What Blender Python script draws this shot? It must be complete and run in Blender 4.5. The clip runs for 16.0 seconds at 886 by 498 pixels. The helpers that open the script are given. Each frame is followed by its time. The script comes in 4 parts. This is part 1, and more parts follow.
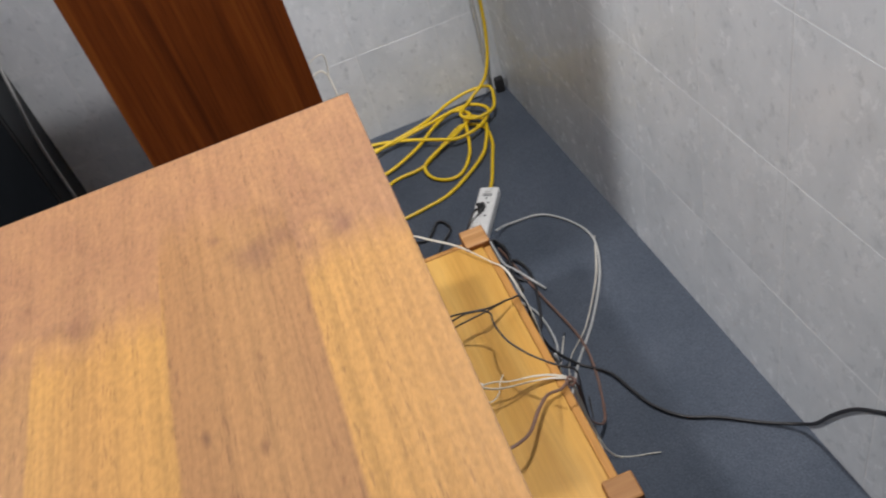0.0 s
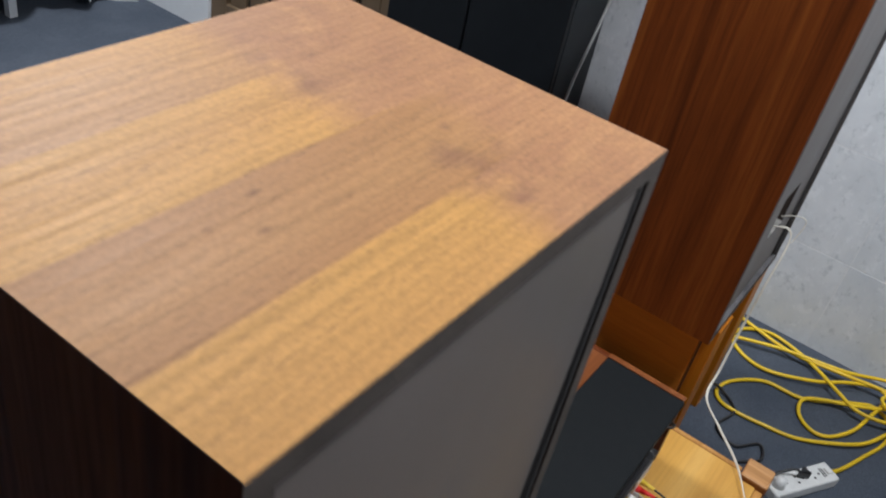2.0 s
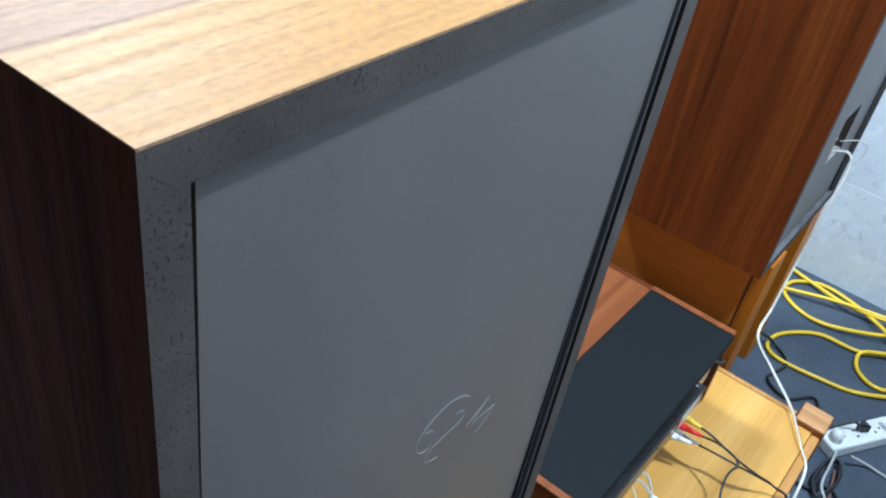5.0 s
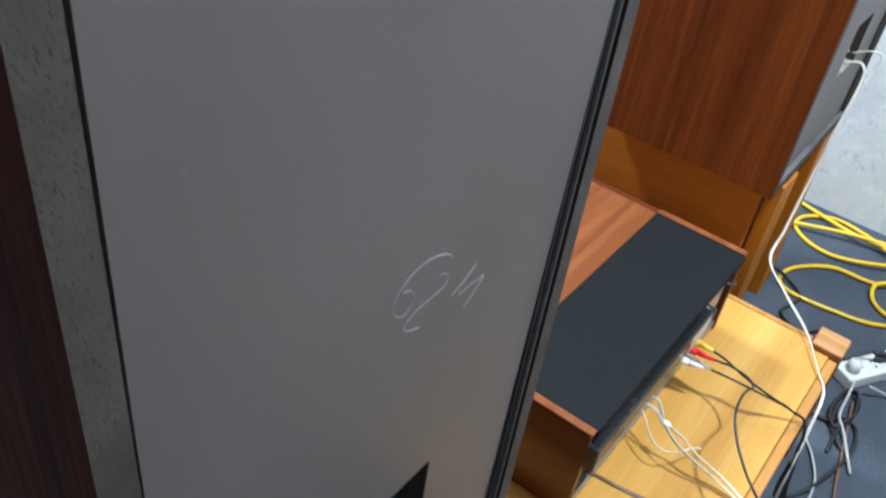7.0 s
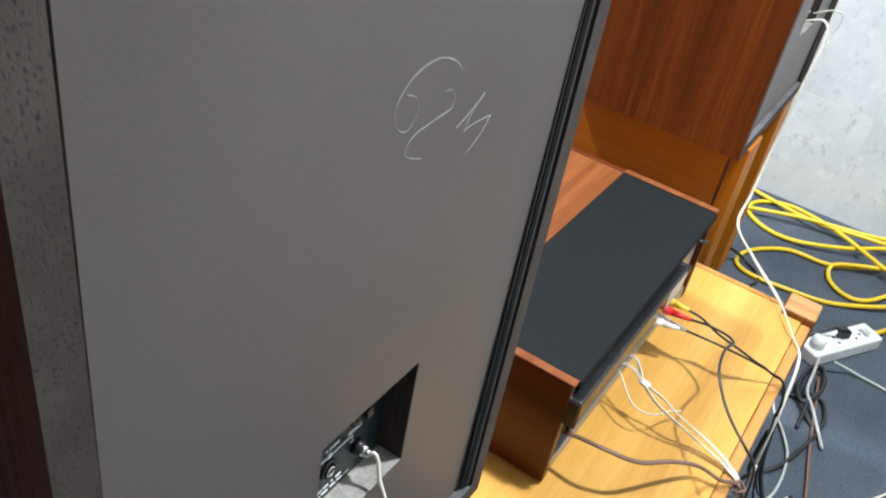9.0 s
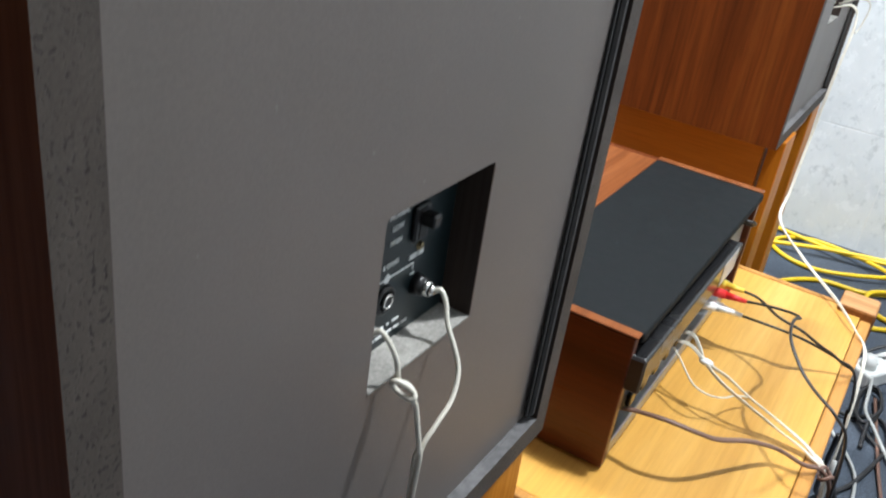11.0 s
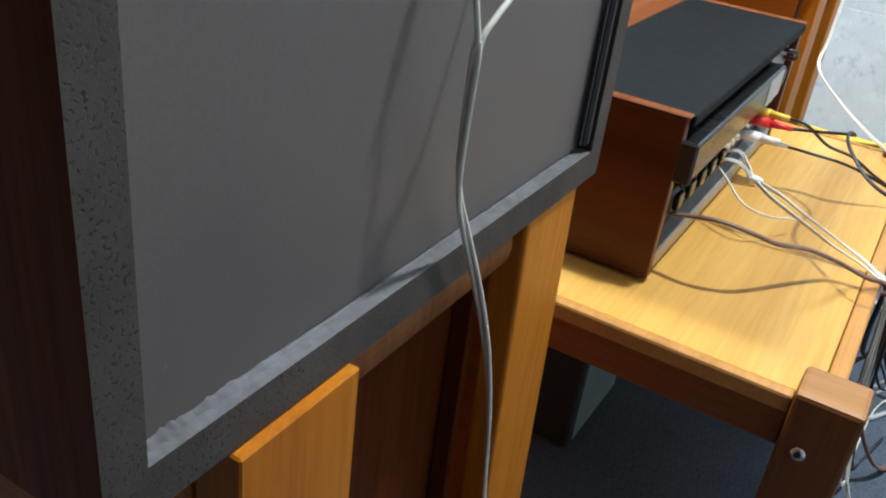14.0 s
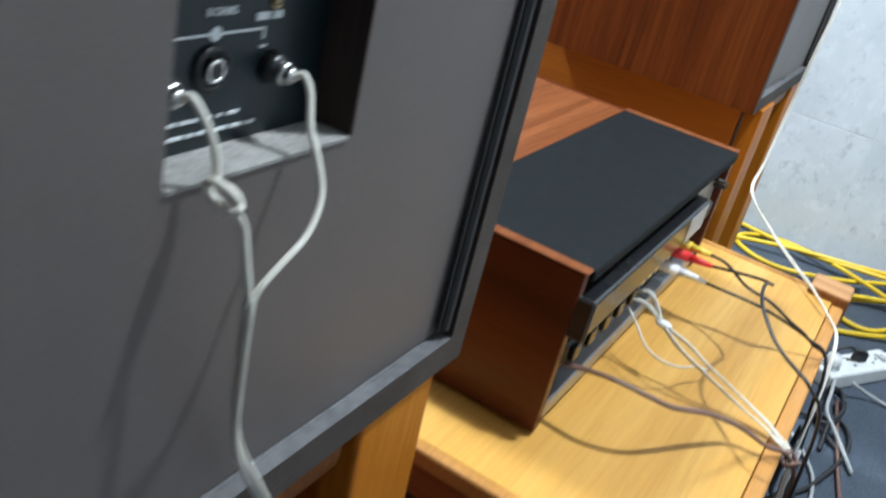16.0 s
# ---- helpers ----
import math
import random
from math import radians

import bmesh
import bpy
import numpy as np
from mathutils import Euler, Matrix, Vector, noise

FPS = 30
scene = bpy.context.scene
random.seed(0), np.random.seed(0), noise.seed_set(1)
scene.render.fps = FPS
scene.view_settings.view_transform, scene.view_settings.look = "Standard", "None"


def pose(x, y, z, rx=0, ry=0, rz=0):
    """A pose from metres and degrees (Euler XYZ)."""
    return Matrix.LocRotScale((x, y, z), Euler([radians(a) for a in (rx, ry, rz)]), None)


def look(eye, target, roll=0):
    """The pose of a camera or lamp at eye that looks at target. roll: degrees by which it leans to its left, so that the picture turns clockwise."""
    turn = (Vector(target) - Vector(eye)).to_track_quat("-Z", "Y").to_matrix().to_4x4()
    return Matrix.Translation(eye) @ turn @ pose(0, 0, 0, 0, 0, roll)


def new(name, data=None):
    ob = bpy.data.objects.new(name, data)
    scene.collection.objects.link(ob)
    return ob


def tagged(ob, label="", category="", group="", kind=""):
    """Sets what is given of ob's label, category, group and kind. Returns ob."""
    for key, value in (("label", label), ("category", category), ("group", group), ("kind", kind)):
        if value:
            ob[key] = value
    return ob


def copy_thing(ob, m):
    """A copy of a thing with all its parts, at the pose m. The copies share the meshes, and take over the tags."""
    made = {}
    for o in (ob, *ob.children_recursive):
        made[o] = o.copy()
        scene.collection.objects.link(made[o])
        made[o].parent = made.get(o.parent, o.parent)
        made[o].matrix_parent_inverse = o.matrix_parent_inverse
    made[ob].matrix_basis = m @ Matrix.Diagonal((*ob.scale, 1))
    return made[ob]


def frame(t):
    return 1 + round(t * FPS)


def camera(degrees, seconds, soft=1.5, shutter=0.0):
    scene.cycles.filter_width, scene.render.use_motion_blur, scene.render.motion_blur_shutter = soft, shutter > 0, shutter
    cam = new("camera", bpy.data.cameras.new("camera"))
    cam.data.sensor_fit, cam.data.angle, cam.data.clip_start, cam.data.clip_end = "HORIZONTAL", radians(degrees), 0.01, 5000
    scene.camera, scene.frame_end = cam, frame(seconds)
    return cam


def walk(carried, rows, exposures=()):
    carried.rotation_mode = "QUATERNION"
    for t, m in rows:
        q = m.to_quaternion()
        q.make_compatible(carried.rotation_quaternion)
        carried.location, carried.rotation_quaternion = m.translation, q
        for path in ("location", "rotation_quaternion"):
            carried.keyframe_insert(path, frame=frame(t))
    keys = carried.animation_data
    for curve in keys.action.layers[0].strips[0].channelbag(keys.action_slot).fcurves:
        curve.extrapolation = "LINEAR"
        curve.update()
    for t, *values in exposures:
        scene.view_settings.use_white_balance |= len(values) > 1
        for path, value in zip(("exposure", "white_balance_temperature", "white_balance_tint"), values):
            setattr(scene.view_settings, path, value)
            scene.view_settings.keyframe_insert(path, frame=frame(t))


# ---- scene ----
cam = camera(53.5, 16.0, soft=2.0, shutter=0.5)
PATH = [
    (0, (-0.164, 0.021, 1.51), (1.299, -0.111, 0.152), -18.5),
    (0.5, (-0.209, 0.021, 1.5), (1.339, 0.088, 0.236), -18.0),
    (1, (-0.201, -0.021, 1.505), (1.356, 0.481, 0.355), -0.2),
    (1.5, (-0.177, -0.072, 1.482), (1.294, 0.642, 0.328), 9.3),
    (2, (-0.156, -0.147, 1.445), (1.265, 0.633, 0.274), 12.6),
    (2.5, (-0.153, -0.185, 1.429), (1.264, 0.604, 0.259), 12.3),
    (3, (-0.152, -0.183, 1.423), (1.257, 0.631, 0.259), 13.0),
    (3.5, (-0.149, -0.18, 1.404), (1.246, 0.657, 0.24), 13.8),
    (4, (-0.142, -0.182, 1.364), (1.244, 0.667, 0.198), 13.2),
    (4.5, (-0.133, -0.182, 1.333), (1.244, 0.672, 0.16), 11.8),
    (4.7, (-0.127, -0.177, 1.319), (1.239, 0.669, 0.128), 11.4),
    (6.8, (-0.106, -0.195, 1.223), (1.238, 0.65, 0.007), 8.6),
    (7, (-0.1, -0.199, 1.206), (1.226, 0.634, -0.038), 8.6),
    (7.5, (-0.095, -0.195, 1.171), (1.229, 0.564, -0.122), 9.5),
    (8, (-0.106, -0.189, 1.142), (1.24, 0.577, -0.125), 9.3),
    (8.2, (-0.107, -0.175, 1.13), (1.252, 0.576, -0.131), 9.7),
    (10.3, (-0.1, -0.186, 0.912), (1.456, 0.628, -0.045), 9.8),
    (10.5, (-0.102, -0.183, 0.89), (1.452, 0.647, -0.056), 9.3),
    (11, (-0.115, -0.168, 0.845), (1.446, 0.668, -0.085), 8.6),
    (11.5, (-0.121, -0.171, 0.809), (1.436, 0.652, -0.14), 9.2),
    (12, (-0.119, -0.173, 0.765), (1.453, 0.66, -0.15), 8.5),
    (12.5, (-0.119, -0.171, 0.739), (1.461, 0.684, -0.14), 7.7),
    (13, (-0.126, -0.172, 0.705), (1.441, 0.668, -0.211), 7.5),
    (13.5, (-0.128, -0.173, 0.674), (1.412, 0.655, -0.296), 7.4),
    (14, (-0.125, -0.172, 0.654), (1.419, 0.649, -0.316), 7.4),
    (14.5, (-0.126, -0.172, 0.657), (1.411, 0.63, -0.339), 7.7),
    (15, (-0.117, -0.169, 0.69), (1.457, 0.61, -0.266), 8.7),
    (15.5, (-0.094, -0.176, 0.701), (1.496, 0.602, -0.23), 11.4),
    (16, (-0.012, -0.168, 0.714), (1.603, 0.599, -0.182), 14.1),
]
EXPOSURES = [(0.0, -0.20, 6500, 14), (1.5, -0.26, 6350, 12), (2.5, -0.28, 5750, 10), (3.5, -0.10, 5400, 5), (4.0, 0.0, 5300, 4), (4.5, 0.37, 4950, 1), (7.0, 0.68, 5600, 5), (7.5, 0.64, 5800, 6), (8.0, 0.92, 5950, 6), (10.5, 0.90, 6100, 7), (12.0, 0.90, 5900, 5), (14.5, 0.75, 5700, 3), (15.0, 0.78, 5600, 2), (15.5, 0.80, 5450, 2), (16.0, 0.70, 5550, 3)]
walk(cam, [(t, look(eye, target, roll)) for t, eye, target, roll in PATH], EXPOSURES)

# ---------------------------------------------------------------- light
world = bpy.data.worlds.new("world")
scene.world = world
world.use_nodes = True
world.node_tree.nodes["Background"].inputs[0].default_value = (0.75, 0.82, 0.9, 1)
world.node_tree.nodes["Background"].inputs[1].default_value = 0.25


def area_lamp(name, place, target, size, watts, colour):
    data = bpy.data.lights.new(name, "AREA")
    data.shape = "DISK"
    data.size, data.energy, data.color = size, watts, colour
    ob = new(name, data)
    ob.matrix_world = look(place, target)
    return ob


LAMPS = [((0.95, -0.45, 2.50), 36.0, 0.11), ((1.0, 1.75, 2.50), 66.0, 0.45)]
for (lx, ly, lz), watts, wide in LAMPS:
    area_lamp("ceiling_light", (lx, ly, lz - 0.012), (lx, ly, 0), wide, watts, (1.0, 0.99, 0.98))


# ---------------------------------------------------------------- helpers
def obj(name, bm, mats, parent=None, label="", smooth=False):
    me = bpy.data.meshes.new(name)
    bmesh.ops.recalc_face_normals(bm, faces=bm.faces[:])
    bm.to_mesh(me)
    bm.free()
    for m in mats if isinstance(mats, (list, tuple)) else [mats]:
        me.materials.append(m)
    if smooth:
        for p in me.polygons:
            p.use_smooth = True
    ob = new(name, me)
    if parent:
        ob.parent = parent
    if label:
        ob["label"] = label
    return ob


def part(name, bm, mats, parent, label="", smooth=False):
    return obj(name, bm, mats, parent, label, smooth)


def thing(name, x, y, z, label, category, group="", rz=0):
    ob = new(name)
    ob.matrix_basis = pose(x, y, z, 0, 0, rz)
    ob.empty_display_size = 0.05
    return tagged(ob, label, category, group)


def add_box(bm, x0, x1, y0, y1, z0, z1, bevel=0.0, seg=1):
    r = bmesh.ops.create_cube(bm, size=1.0)
    vs = r["verts"]
    for v in vs:
        v.co = Vector(((x0 + x1) / 2 + v.co.x * (x1 - x0), (y0 + y1) / 2 + v.co.y * (y1 - y0), (z0 + z1) / 2 + v.co.z * (z1 - z0)))
    if bevel:
        es = list({e for v in vs for e in v.link_edges})
        bmesh.ops.bevel(bm, geom=es, offset=bevel, segments=seg, profile=0.5, affect="EDGES")
    return bm


def box(x0, x1, y0, y1, z0, z1, bevel=0.0, seg=1):
    return add_box(bmesh.new(), x0, x1, y0, y1, z0, z1, bevel, seg)


def add_cyl(bm, a, b, r0, r1=None, n=16):
    a, b = Vector(a), Vector(b)
    r1 = r0 if r1 is None else r1
    q = (b - a).to_track_quat("Z", "Y").to_matrix().to_4x4()
    bmesh.ops.create_cone(bm, cap_ends=True, segments=n, radius1=r0, radius2=r1, depth=(b - a).length, matrix=Matrix.Translation((a + b) / 2) @ q)
    return bm


def cyl(a, b, r0, r1=None, n=16):
    return add_cyl(bmesh.new(), a, b, r0, r1, n)


def curve_points(ctrl, per=8):
    """Smooth line through the control points."""
    p = [Vector(c) for c in ctrl]
    p = [p[0] * 2 - p[1]] + p + [p[-1] * 2 - p[-2]]
    out = []
    for i in range(1, len(p) - 2):
        for k in range(per):
            t = k / per
            a, b, c, d = p[i - 1], p[i], p[i + 1], p[i + 2]
            out.append(0.5 * ((2 * b) + (c - a) * t + (2 * a - 5 * b + 4 * c - d) * t * t + (3 * b - a - 3 * c + d) * t ** 3))
    out.append(p[-2])
    return out


def add_tube(bm, ctrl, r, n=8, per=8, flat=1.0, twin=False):
    """A cable: a round (or flat, or twin-core) section swept along a smooth line."""
    pts = curve_points(ctrl, per)
    if twin:
        for sgn in (1, -1):
            line = []
            for i, c in enumerate(pts):
                d = (pts[min(i + 1, len(pts) - 1)] - pts[max(i - 1, 0)]).normalized()
                side = d.cross(Vector((0.2, 0.3, 0.93)))
                side = side.normalized() if side.length > 0.05 else Vector((1, 0, 0))
                other = d.cross(side)
                a = 0.5 + 0.055 * i
                line.append(c + (side * math.cos(a) + other * math.sin(a)) * (sgn * r * 0.97 * min(1.0, 0.25 + 0.12 * min(i, len(pts) - 1 - i))))
            add_tube(bm, line, r, n, 1)
        return bm
    rings, up = [], Vector((0.13, 0.31, 0.94)).normalized()
    for i, c in enumerate(pts):
        d = (pts[min(i + 1, len(pts) - 1)] - pts[max(i - 1, 0)])
        d = d.normalized() if d.length > 1e-9 else Vector((0, 0, 1))
        up = up - d * up.dot(d)
        up = up.normalized() if up.length > 1e-4 else d.orthogonal().normalized()
        side = d.cross(up)
        ring = []
        for k in range(n):
            a = 2 * math.pi * k / n
            ring.append(bm.verts.new(c + side * (math.cos(a) * r * flat) + up * (math.sin(a) * r)))
        rings.append(ring)
    for a, b in zip(rings, rings[1:]):
        for k in range(n):
            bm.faces.new((a[k], a[(k + 1) % n], b[(k + 1) % n], b[k]))
    bm.faces.new(rings[0][::-1])
    bm.faces.new(rings[-1])
    return bm


def tube(ctrl, r, **kw):
    return add_tube(bmesh.new(), ctrl, r, **kw)


def add_prism(bm, profile, axis, a, b):
    """A closed outline in two axes pushed along the third from a to b."""
    def at(u, v, w):
        return {"x": (w, u, v), "y": (u, w, v), "z": (u, v, w)}[axis]
    lo = [bm.verts.new(at(u, v, a)) for u, v in profile]
    hi = [bm.verts.new(at(u, v, b)) for u, v in profile]
    k = len(profile)
    bm.faces.new(lo[::-1])
    bm.faces.new(hi)
    for i in range(k):
        bm.faces.new((lo[i], lo[(i + 1) % k], hi[(i + 1) % k], hi[i]))
    return bm


def by_normal(bm, test, index):
    bmesh.ops.recalc_face_normals(bm, faces=bm.faces[:])
    for f in bm.faces:
        if test(f.normal):
            f.material_index = index
    return bm


def text_mesh(words, size, m, depth=0.0004):
    cu = bpy.data.curves.new("lettering", "FONT")
    cu.body, cu.size, cu.extrude, cu.offset = words, size, depth, size * 0.022
    tmp = bpy.data.objects.new("lettering", cu)
    scene.collection.objects.link(tmp)
    dg = bpy.context.evaluated_depsgraph_get()
    me = bpy.data.meshes.new_from_object(tmp.evaluated_get(dg))
    bm = bmesh.new()
    bm.from_mesh(me)
    bmesh.ops.transform(bm, matrix=m, verts=bm.verts[:])
    bpy.data.objects.remove(tmp)
    bpy.data.curves.remove(cu)
    bpy.data.meshes.remove(me)
    return bm


# ---------------------------------------------------------------- materials
class Mat:
    def __init__(self, name, rough=0.5, metal=0.0, spec=0.5, coat=0.0):
        self.m = bpy.data.materials.new(name)
        self.m.use_nodes = True
        self.t = self.m.node_tree
        self.b = self.t.nodes["Principled BSDF"]
        self.b.inputs["Roughness"].default_value = rough
        self.b.inputs["Metallic"].default_value = metal
        self.b.inputs["Specular IOR Level"].default_value = spec
        self.b.inputs["Coat Weight"].default_value = coat
        self.b.inputs["Coat Roughness"].default_value = 0.15

    def n(self, kind, **kw):
        node = self.t.nodes.new(kind)
        if "data_type" in kw:
            node.data_type = kw["data_type"]
        if "blend_type" in kw:
            node.blend_type = kw["blend_type"]
        if "operation" in kw:
            node.operation = kw["operation"]
        return node

    def link(self, a, b):
        self.t.links.new(a, b)

    def coords(self, scale=(1, 1, 1), turn=(0, 0, 0), source="Object"):
        tc, mp = self.n("ShaderNodeTexCoord"), self.n("ShaderNodeMapping")
        mp.inputs["Scale"].default_value = scale
        mp.inputs["Rotation"].default_value = [radians(a) for a in turn]
        self.link(tc.outputs[source], mp.inputs[0])
        return mp.outputs[0]

    def noise(self, co, scale, detail=4, rough=0.55, distort=0.0):
        x = self.n("ShaderNodeTexNoise")
        x.inputs["Scale"].default_value, x.inputs["Detail"].default_value = scale, detail
        x.inputs["Roughness"].default_value, x.inputs["Distortion"].default_value = rough, distort
        self.link(co, x.inputs["Vector"])
        return x.outputs[0]

    def ramp(self, fac, stops):
        x = self.n("ShaderNodeValToRGB")
        e = x.color_ramp.elements
        while len(e) < len(stops):
            e.new(0.5)
        for k, (p, c) in zip(e, stops):
            k.position = p
            k.color = (*c, 1) if isinstance(c, tuple) else (c, c, c, 1)
        self.link(fac, x.inputs[0])
        return x.outputs[0]

    def mix(self, fac, a, b, mode="MIX"):
        x = self.n("ShaderNodeMix", data_type="RGBA", blend_type=mode)
        for sock, v in ((x.inputs[0], fac), (x.inputs[6], a), (x.inputs[7], b)):
            if isinstance(v, (int, float)):
                sock.default_value = v
            elif isinstance(v, tuple):
                sock.default_value = (*v, 1)
            else:
                self.link(v, sock)
        return x.outputs[2]

    def colour(self, c):
        if isinstance(c, tuple):
            self.b.inputs["Base Color"].default_value = (*c, 1)
        else:
            self.link(c, self.b.inputs["Base Color"])
        return self

    def rough(self, r):
        self.link(r, self.b.inputs["Roughness"])
        return self

    def bump(self, h, strength=0.2, dist=0.001):
        x = self.n("ShaderNodeBump")
        x.inputs["Strength"].default_value, x.inputs["Distance"].default_value = strength, dist
        self.link(h, x.inputs["Height"])
        self.link(x.outputs[0], self.b.inputs["Normal"])
        return self


def wood(name, dark, mid, light, along, rough=0.4, fine=260, band=9, spec=0.5, streak=0.5, coat=0.0):
    """Straight-grained wood. along: 'x', 'y' or 'z', the way the grain runs."""
    m = Mat(name, rough, spec=spec, coat=coat)
    s = {"x": (0.045, 1, 1), "y": (1, 0.045, 1), "z": (1, 1, 0.045)}[along]
    co = m.coords(s)
    big = m.noise(co, band, 3, 0.6, 1.2)
    small = m.noise(co, fine, 4, 0.65)
    c = m.ramp(big, [(0.30, dark), (0.5, mid), (0.72, light)])
    f = m.ramp(small, [(0.32, 0.55), (0.58, 1.0)])
    m.colour(m.mix(streak, c, m.mix(1.0, c, f, "MULTIPLY")))
    m.rough(m.ramp(small, [(0.3, min(1, rough + 0.12)), (0.7, rough - 0.05)]))
    m.bump(small, 0.15, 0.0006)
    return m.m


def plain(name, c, rough=0.5, metal=0.0, spec=0.5, vary=0.12, scale=40, bump=0.05, coat=0.0):
    m = Mat(name, rough, metal, spec, coat)
    co = m.coords()
    a = m.noise(co, scale, 5, 0.6)
    b = m.noise(co, scale * 0.12, 3, 0.5)
    lo, hi = tuple(v * (1 - vary) for v in c), tuple(min(1, v * (1 + vary)) for v in c)
    m.colour(m.mix(0.5, m.ramp(a, [(0.3, lo), (0.7, hi)]), m.ramp(b, [(0.3, lo), (0.7, hi)])))
    m.rough(m.ramp(b, [(0.3, max(0.02, rough - 0.06)), (0.7, min(1, rough + 0.08))]))
    if bump:
        m.bump(a, bump, 0.0006)
    return m.m


def veneer_top():
    """Walnut veneer laid in four leaves along x, with crotch figure toward the far end."""
    m = Mat("speaker_top_veneer", 0.52, spec=0.38)
    co = m.coords()
    sep = m.n("ShaderNodeSeparateXYZ")
    m.link(co, sep.inputs[0])

    def math_node(op, a, b=None, c=None):
        x = m.n("ShaderNodeMath", operation=op)
        for sock, v in zip(x.inputs, (a, b, c)):
            if isinstance(v, (int, float)):
                sock.default_value = v
            elif v is not None:
                m.link(v, sock)
        return x.outputs[0]

    wob = m.noise(m.coords((6, 30, 1)), 2.0, 4, 0.65)
    y = math_node("MULTIPLY_ADD", wob, 0.006, math_node("SUBTRACT", sep.outputs[1], 0.003))
    u = math_node("MULTIPLY", y, 1 / 0.34)
    light, gold, dark, mid, plainc = (0.47, 0.236, 0.060), (0.51, 0.264, 0.064), (0.355, 0.172, 0.060), (0.395, 0.200, 0.070), (0.395, 0.198, 0.082)
    leaves = m.ramp(u, [(0.0, light), (0.196, gold), (0.202, dark), (0.30, mid), (0.452, dark), (0.458, gold), (0.60, light), (0.692, gold), (0.698, mid), (1.0, light)])
    # narrow streaks inside each leaf
    streak = m.noise(m.coords((0.35, 26, 1)), 5.0, 3, 0.6)
    leaves = m.mix(0.55, leaves, m.mix(1.0, leaves, m.ramp(streak, [(0.3, 0.84), (0.7, 1.10)]), "MULTIPLY"))
    figure = m.ramp(m.noise(m.coords((9, 14, 9)), 1.6, 4, 0.65, 1.2), [(0.35, (0.32, 0.152, 0.068)), (0.65, plainc)])
    reach = m.ramp(u, [(0.0, 0.24), (0.199, 0.245), (0.205, 0.30), (0.452, 0.31), (0.46, 0.245), (0.70, 0.25), (1.0, 0.26)])
    xr = math_node("SUBTRACT", math_node("MULTIPLY_ADD", wob, 0.07, sep.outputs[0]), math_node("ADD", reach, 0.035))
    far = m.ramp(math_node("MULTIPLY_ADD", xr, 12.0, 0.5), [(0.25, 0.0), (0.75, 1.0)])
    base = m.mix(far, leaves, figure)
    warp = m.n("ShaderNodeVectorMath", operation="MULTIPLY_ADD")
    tex = m.n("ShaderNodeTexNoise")
    tex.inputs["Scale"].default_value, tex.inputs["Detail"].default_value = 34, 4
    m.link(co, tex.inputs["Vector"])
    m.link(tex.outputs[1], warp.inputs[0])
    warp.inputs[1].default_value = (0.030, 0.030, 0)
    m.link(m.coords((1, 1, 0)), warp.inputs[2])
    for kx, ky, r, k in ((0.263, 0.095, 0.017, 0.62), (0.276, 0.078, 0.015, 0.60), (0.262, 0.040, 0.015, 0.55), (0.293, 0.116, 0.008, 0.55),
                         (0.257, 0.206, 0.015, 0.55), (0.257, 0.258, 0.016, 0.50), (0.263, 0.228, 0.013, 0.45), (0.300, 0.075, 0.012, 0.35)):
        d = m.n("ShaderNodeVectorMath", operation="DISTANCE")
        m.link(warp.outputs[0], d.inputs[0])
        d.inputs[1].default_value = (kx + 0.015, ky + 0.015, 0)
        base = m.mix(m.ramp(d.outputs["Value"], [(0.0, k * 0.9), (r * 0.45, k * 0.6), (r, 0.0)]), base, (0.17, 0.075, 0.045))
    for kx, ky in ((0.268, 0.056), (0.262, 0.243), (0.250, 0.216)):
        d = m.n("ShaderNodeVectorMath", operation="DISTANCE")
        m.link(warp.outputs[0], d.inputs[0])
        d.inputs[1].default_value = (kx + 0.015, ky + 0.015, 0)
        base = m.mix(m.ramp(d.outputs["Value"], [(0.0, 0.6), (0.012, 0.0)]), base, (0.52, 0.27, 0.09))
    for kx, ky, r in ((0.120, 0.110, 0.0008), (0.139, 0.139, 0.0008)):
        d = m.n("ShaderNodeVectorMath", operation="DISTANCE")
        m.link(m.coords((0.5, 1, 0)), d.inputs[0])
        d.inputs[1].default_value = (kx * 0.5, ky, 0)
        base = m.mix(m.ramp(d.outputs["Value"], [(r * 0.5, 0.6), (r, 0.0)]), base, (0.08, 0.03, 0.015))
    lines = m.noise(m.coords((0.025, 1, 1)), 210, 3, 0.6)
    ripple = m.noise(m.coords((0.6, 1, 1)), 330, 3, 0.65)
    g = m.mix(1.0, m.ramp(lines, [(0.3, 0.84), (0.6, 1.0)]), m.ramp(ripple, [(0.3, 0.80), (0.65, 1.05)]), "MULTIPLY")
    pores = m.noise(m.coords((0.14, 1, 1)), 620, 2, 0.5)
    rows = m.noise(m.coords((0.02, 1, 1)), 85, 2, 0.5)
    dash = m.mix(1.0, m.ramp(pores, [(0.58, 0.0), (0.68, 1.0)]), m.ramp(rows, [(0.40, 0.08), (0.60, 0.45)]), "MULTIPLY")
    base = m.mix(dash, base, (0.15, 0.062, 0.024))
    wave = m.n("ShaderNodeTexWave")
    wave.bands_direction = "Y"
    for key, val in (("Scale", 27.0), ("Distortion", 2.2), ("Detail", 3.0), ("Detail Scale", 0.35)):
        wave.inputs[key].default_value = val
    m.link(m.coords((0.10, 1, 0)), wave.inputs["Vector"])
    year = m.ramp(wave.outputs["Fac"], [(0.0, 0.90), (0.14, 0.975), (0.30, 1.0)])
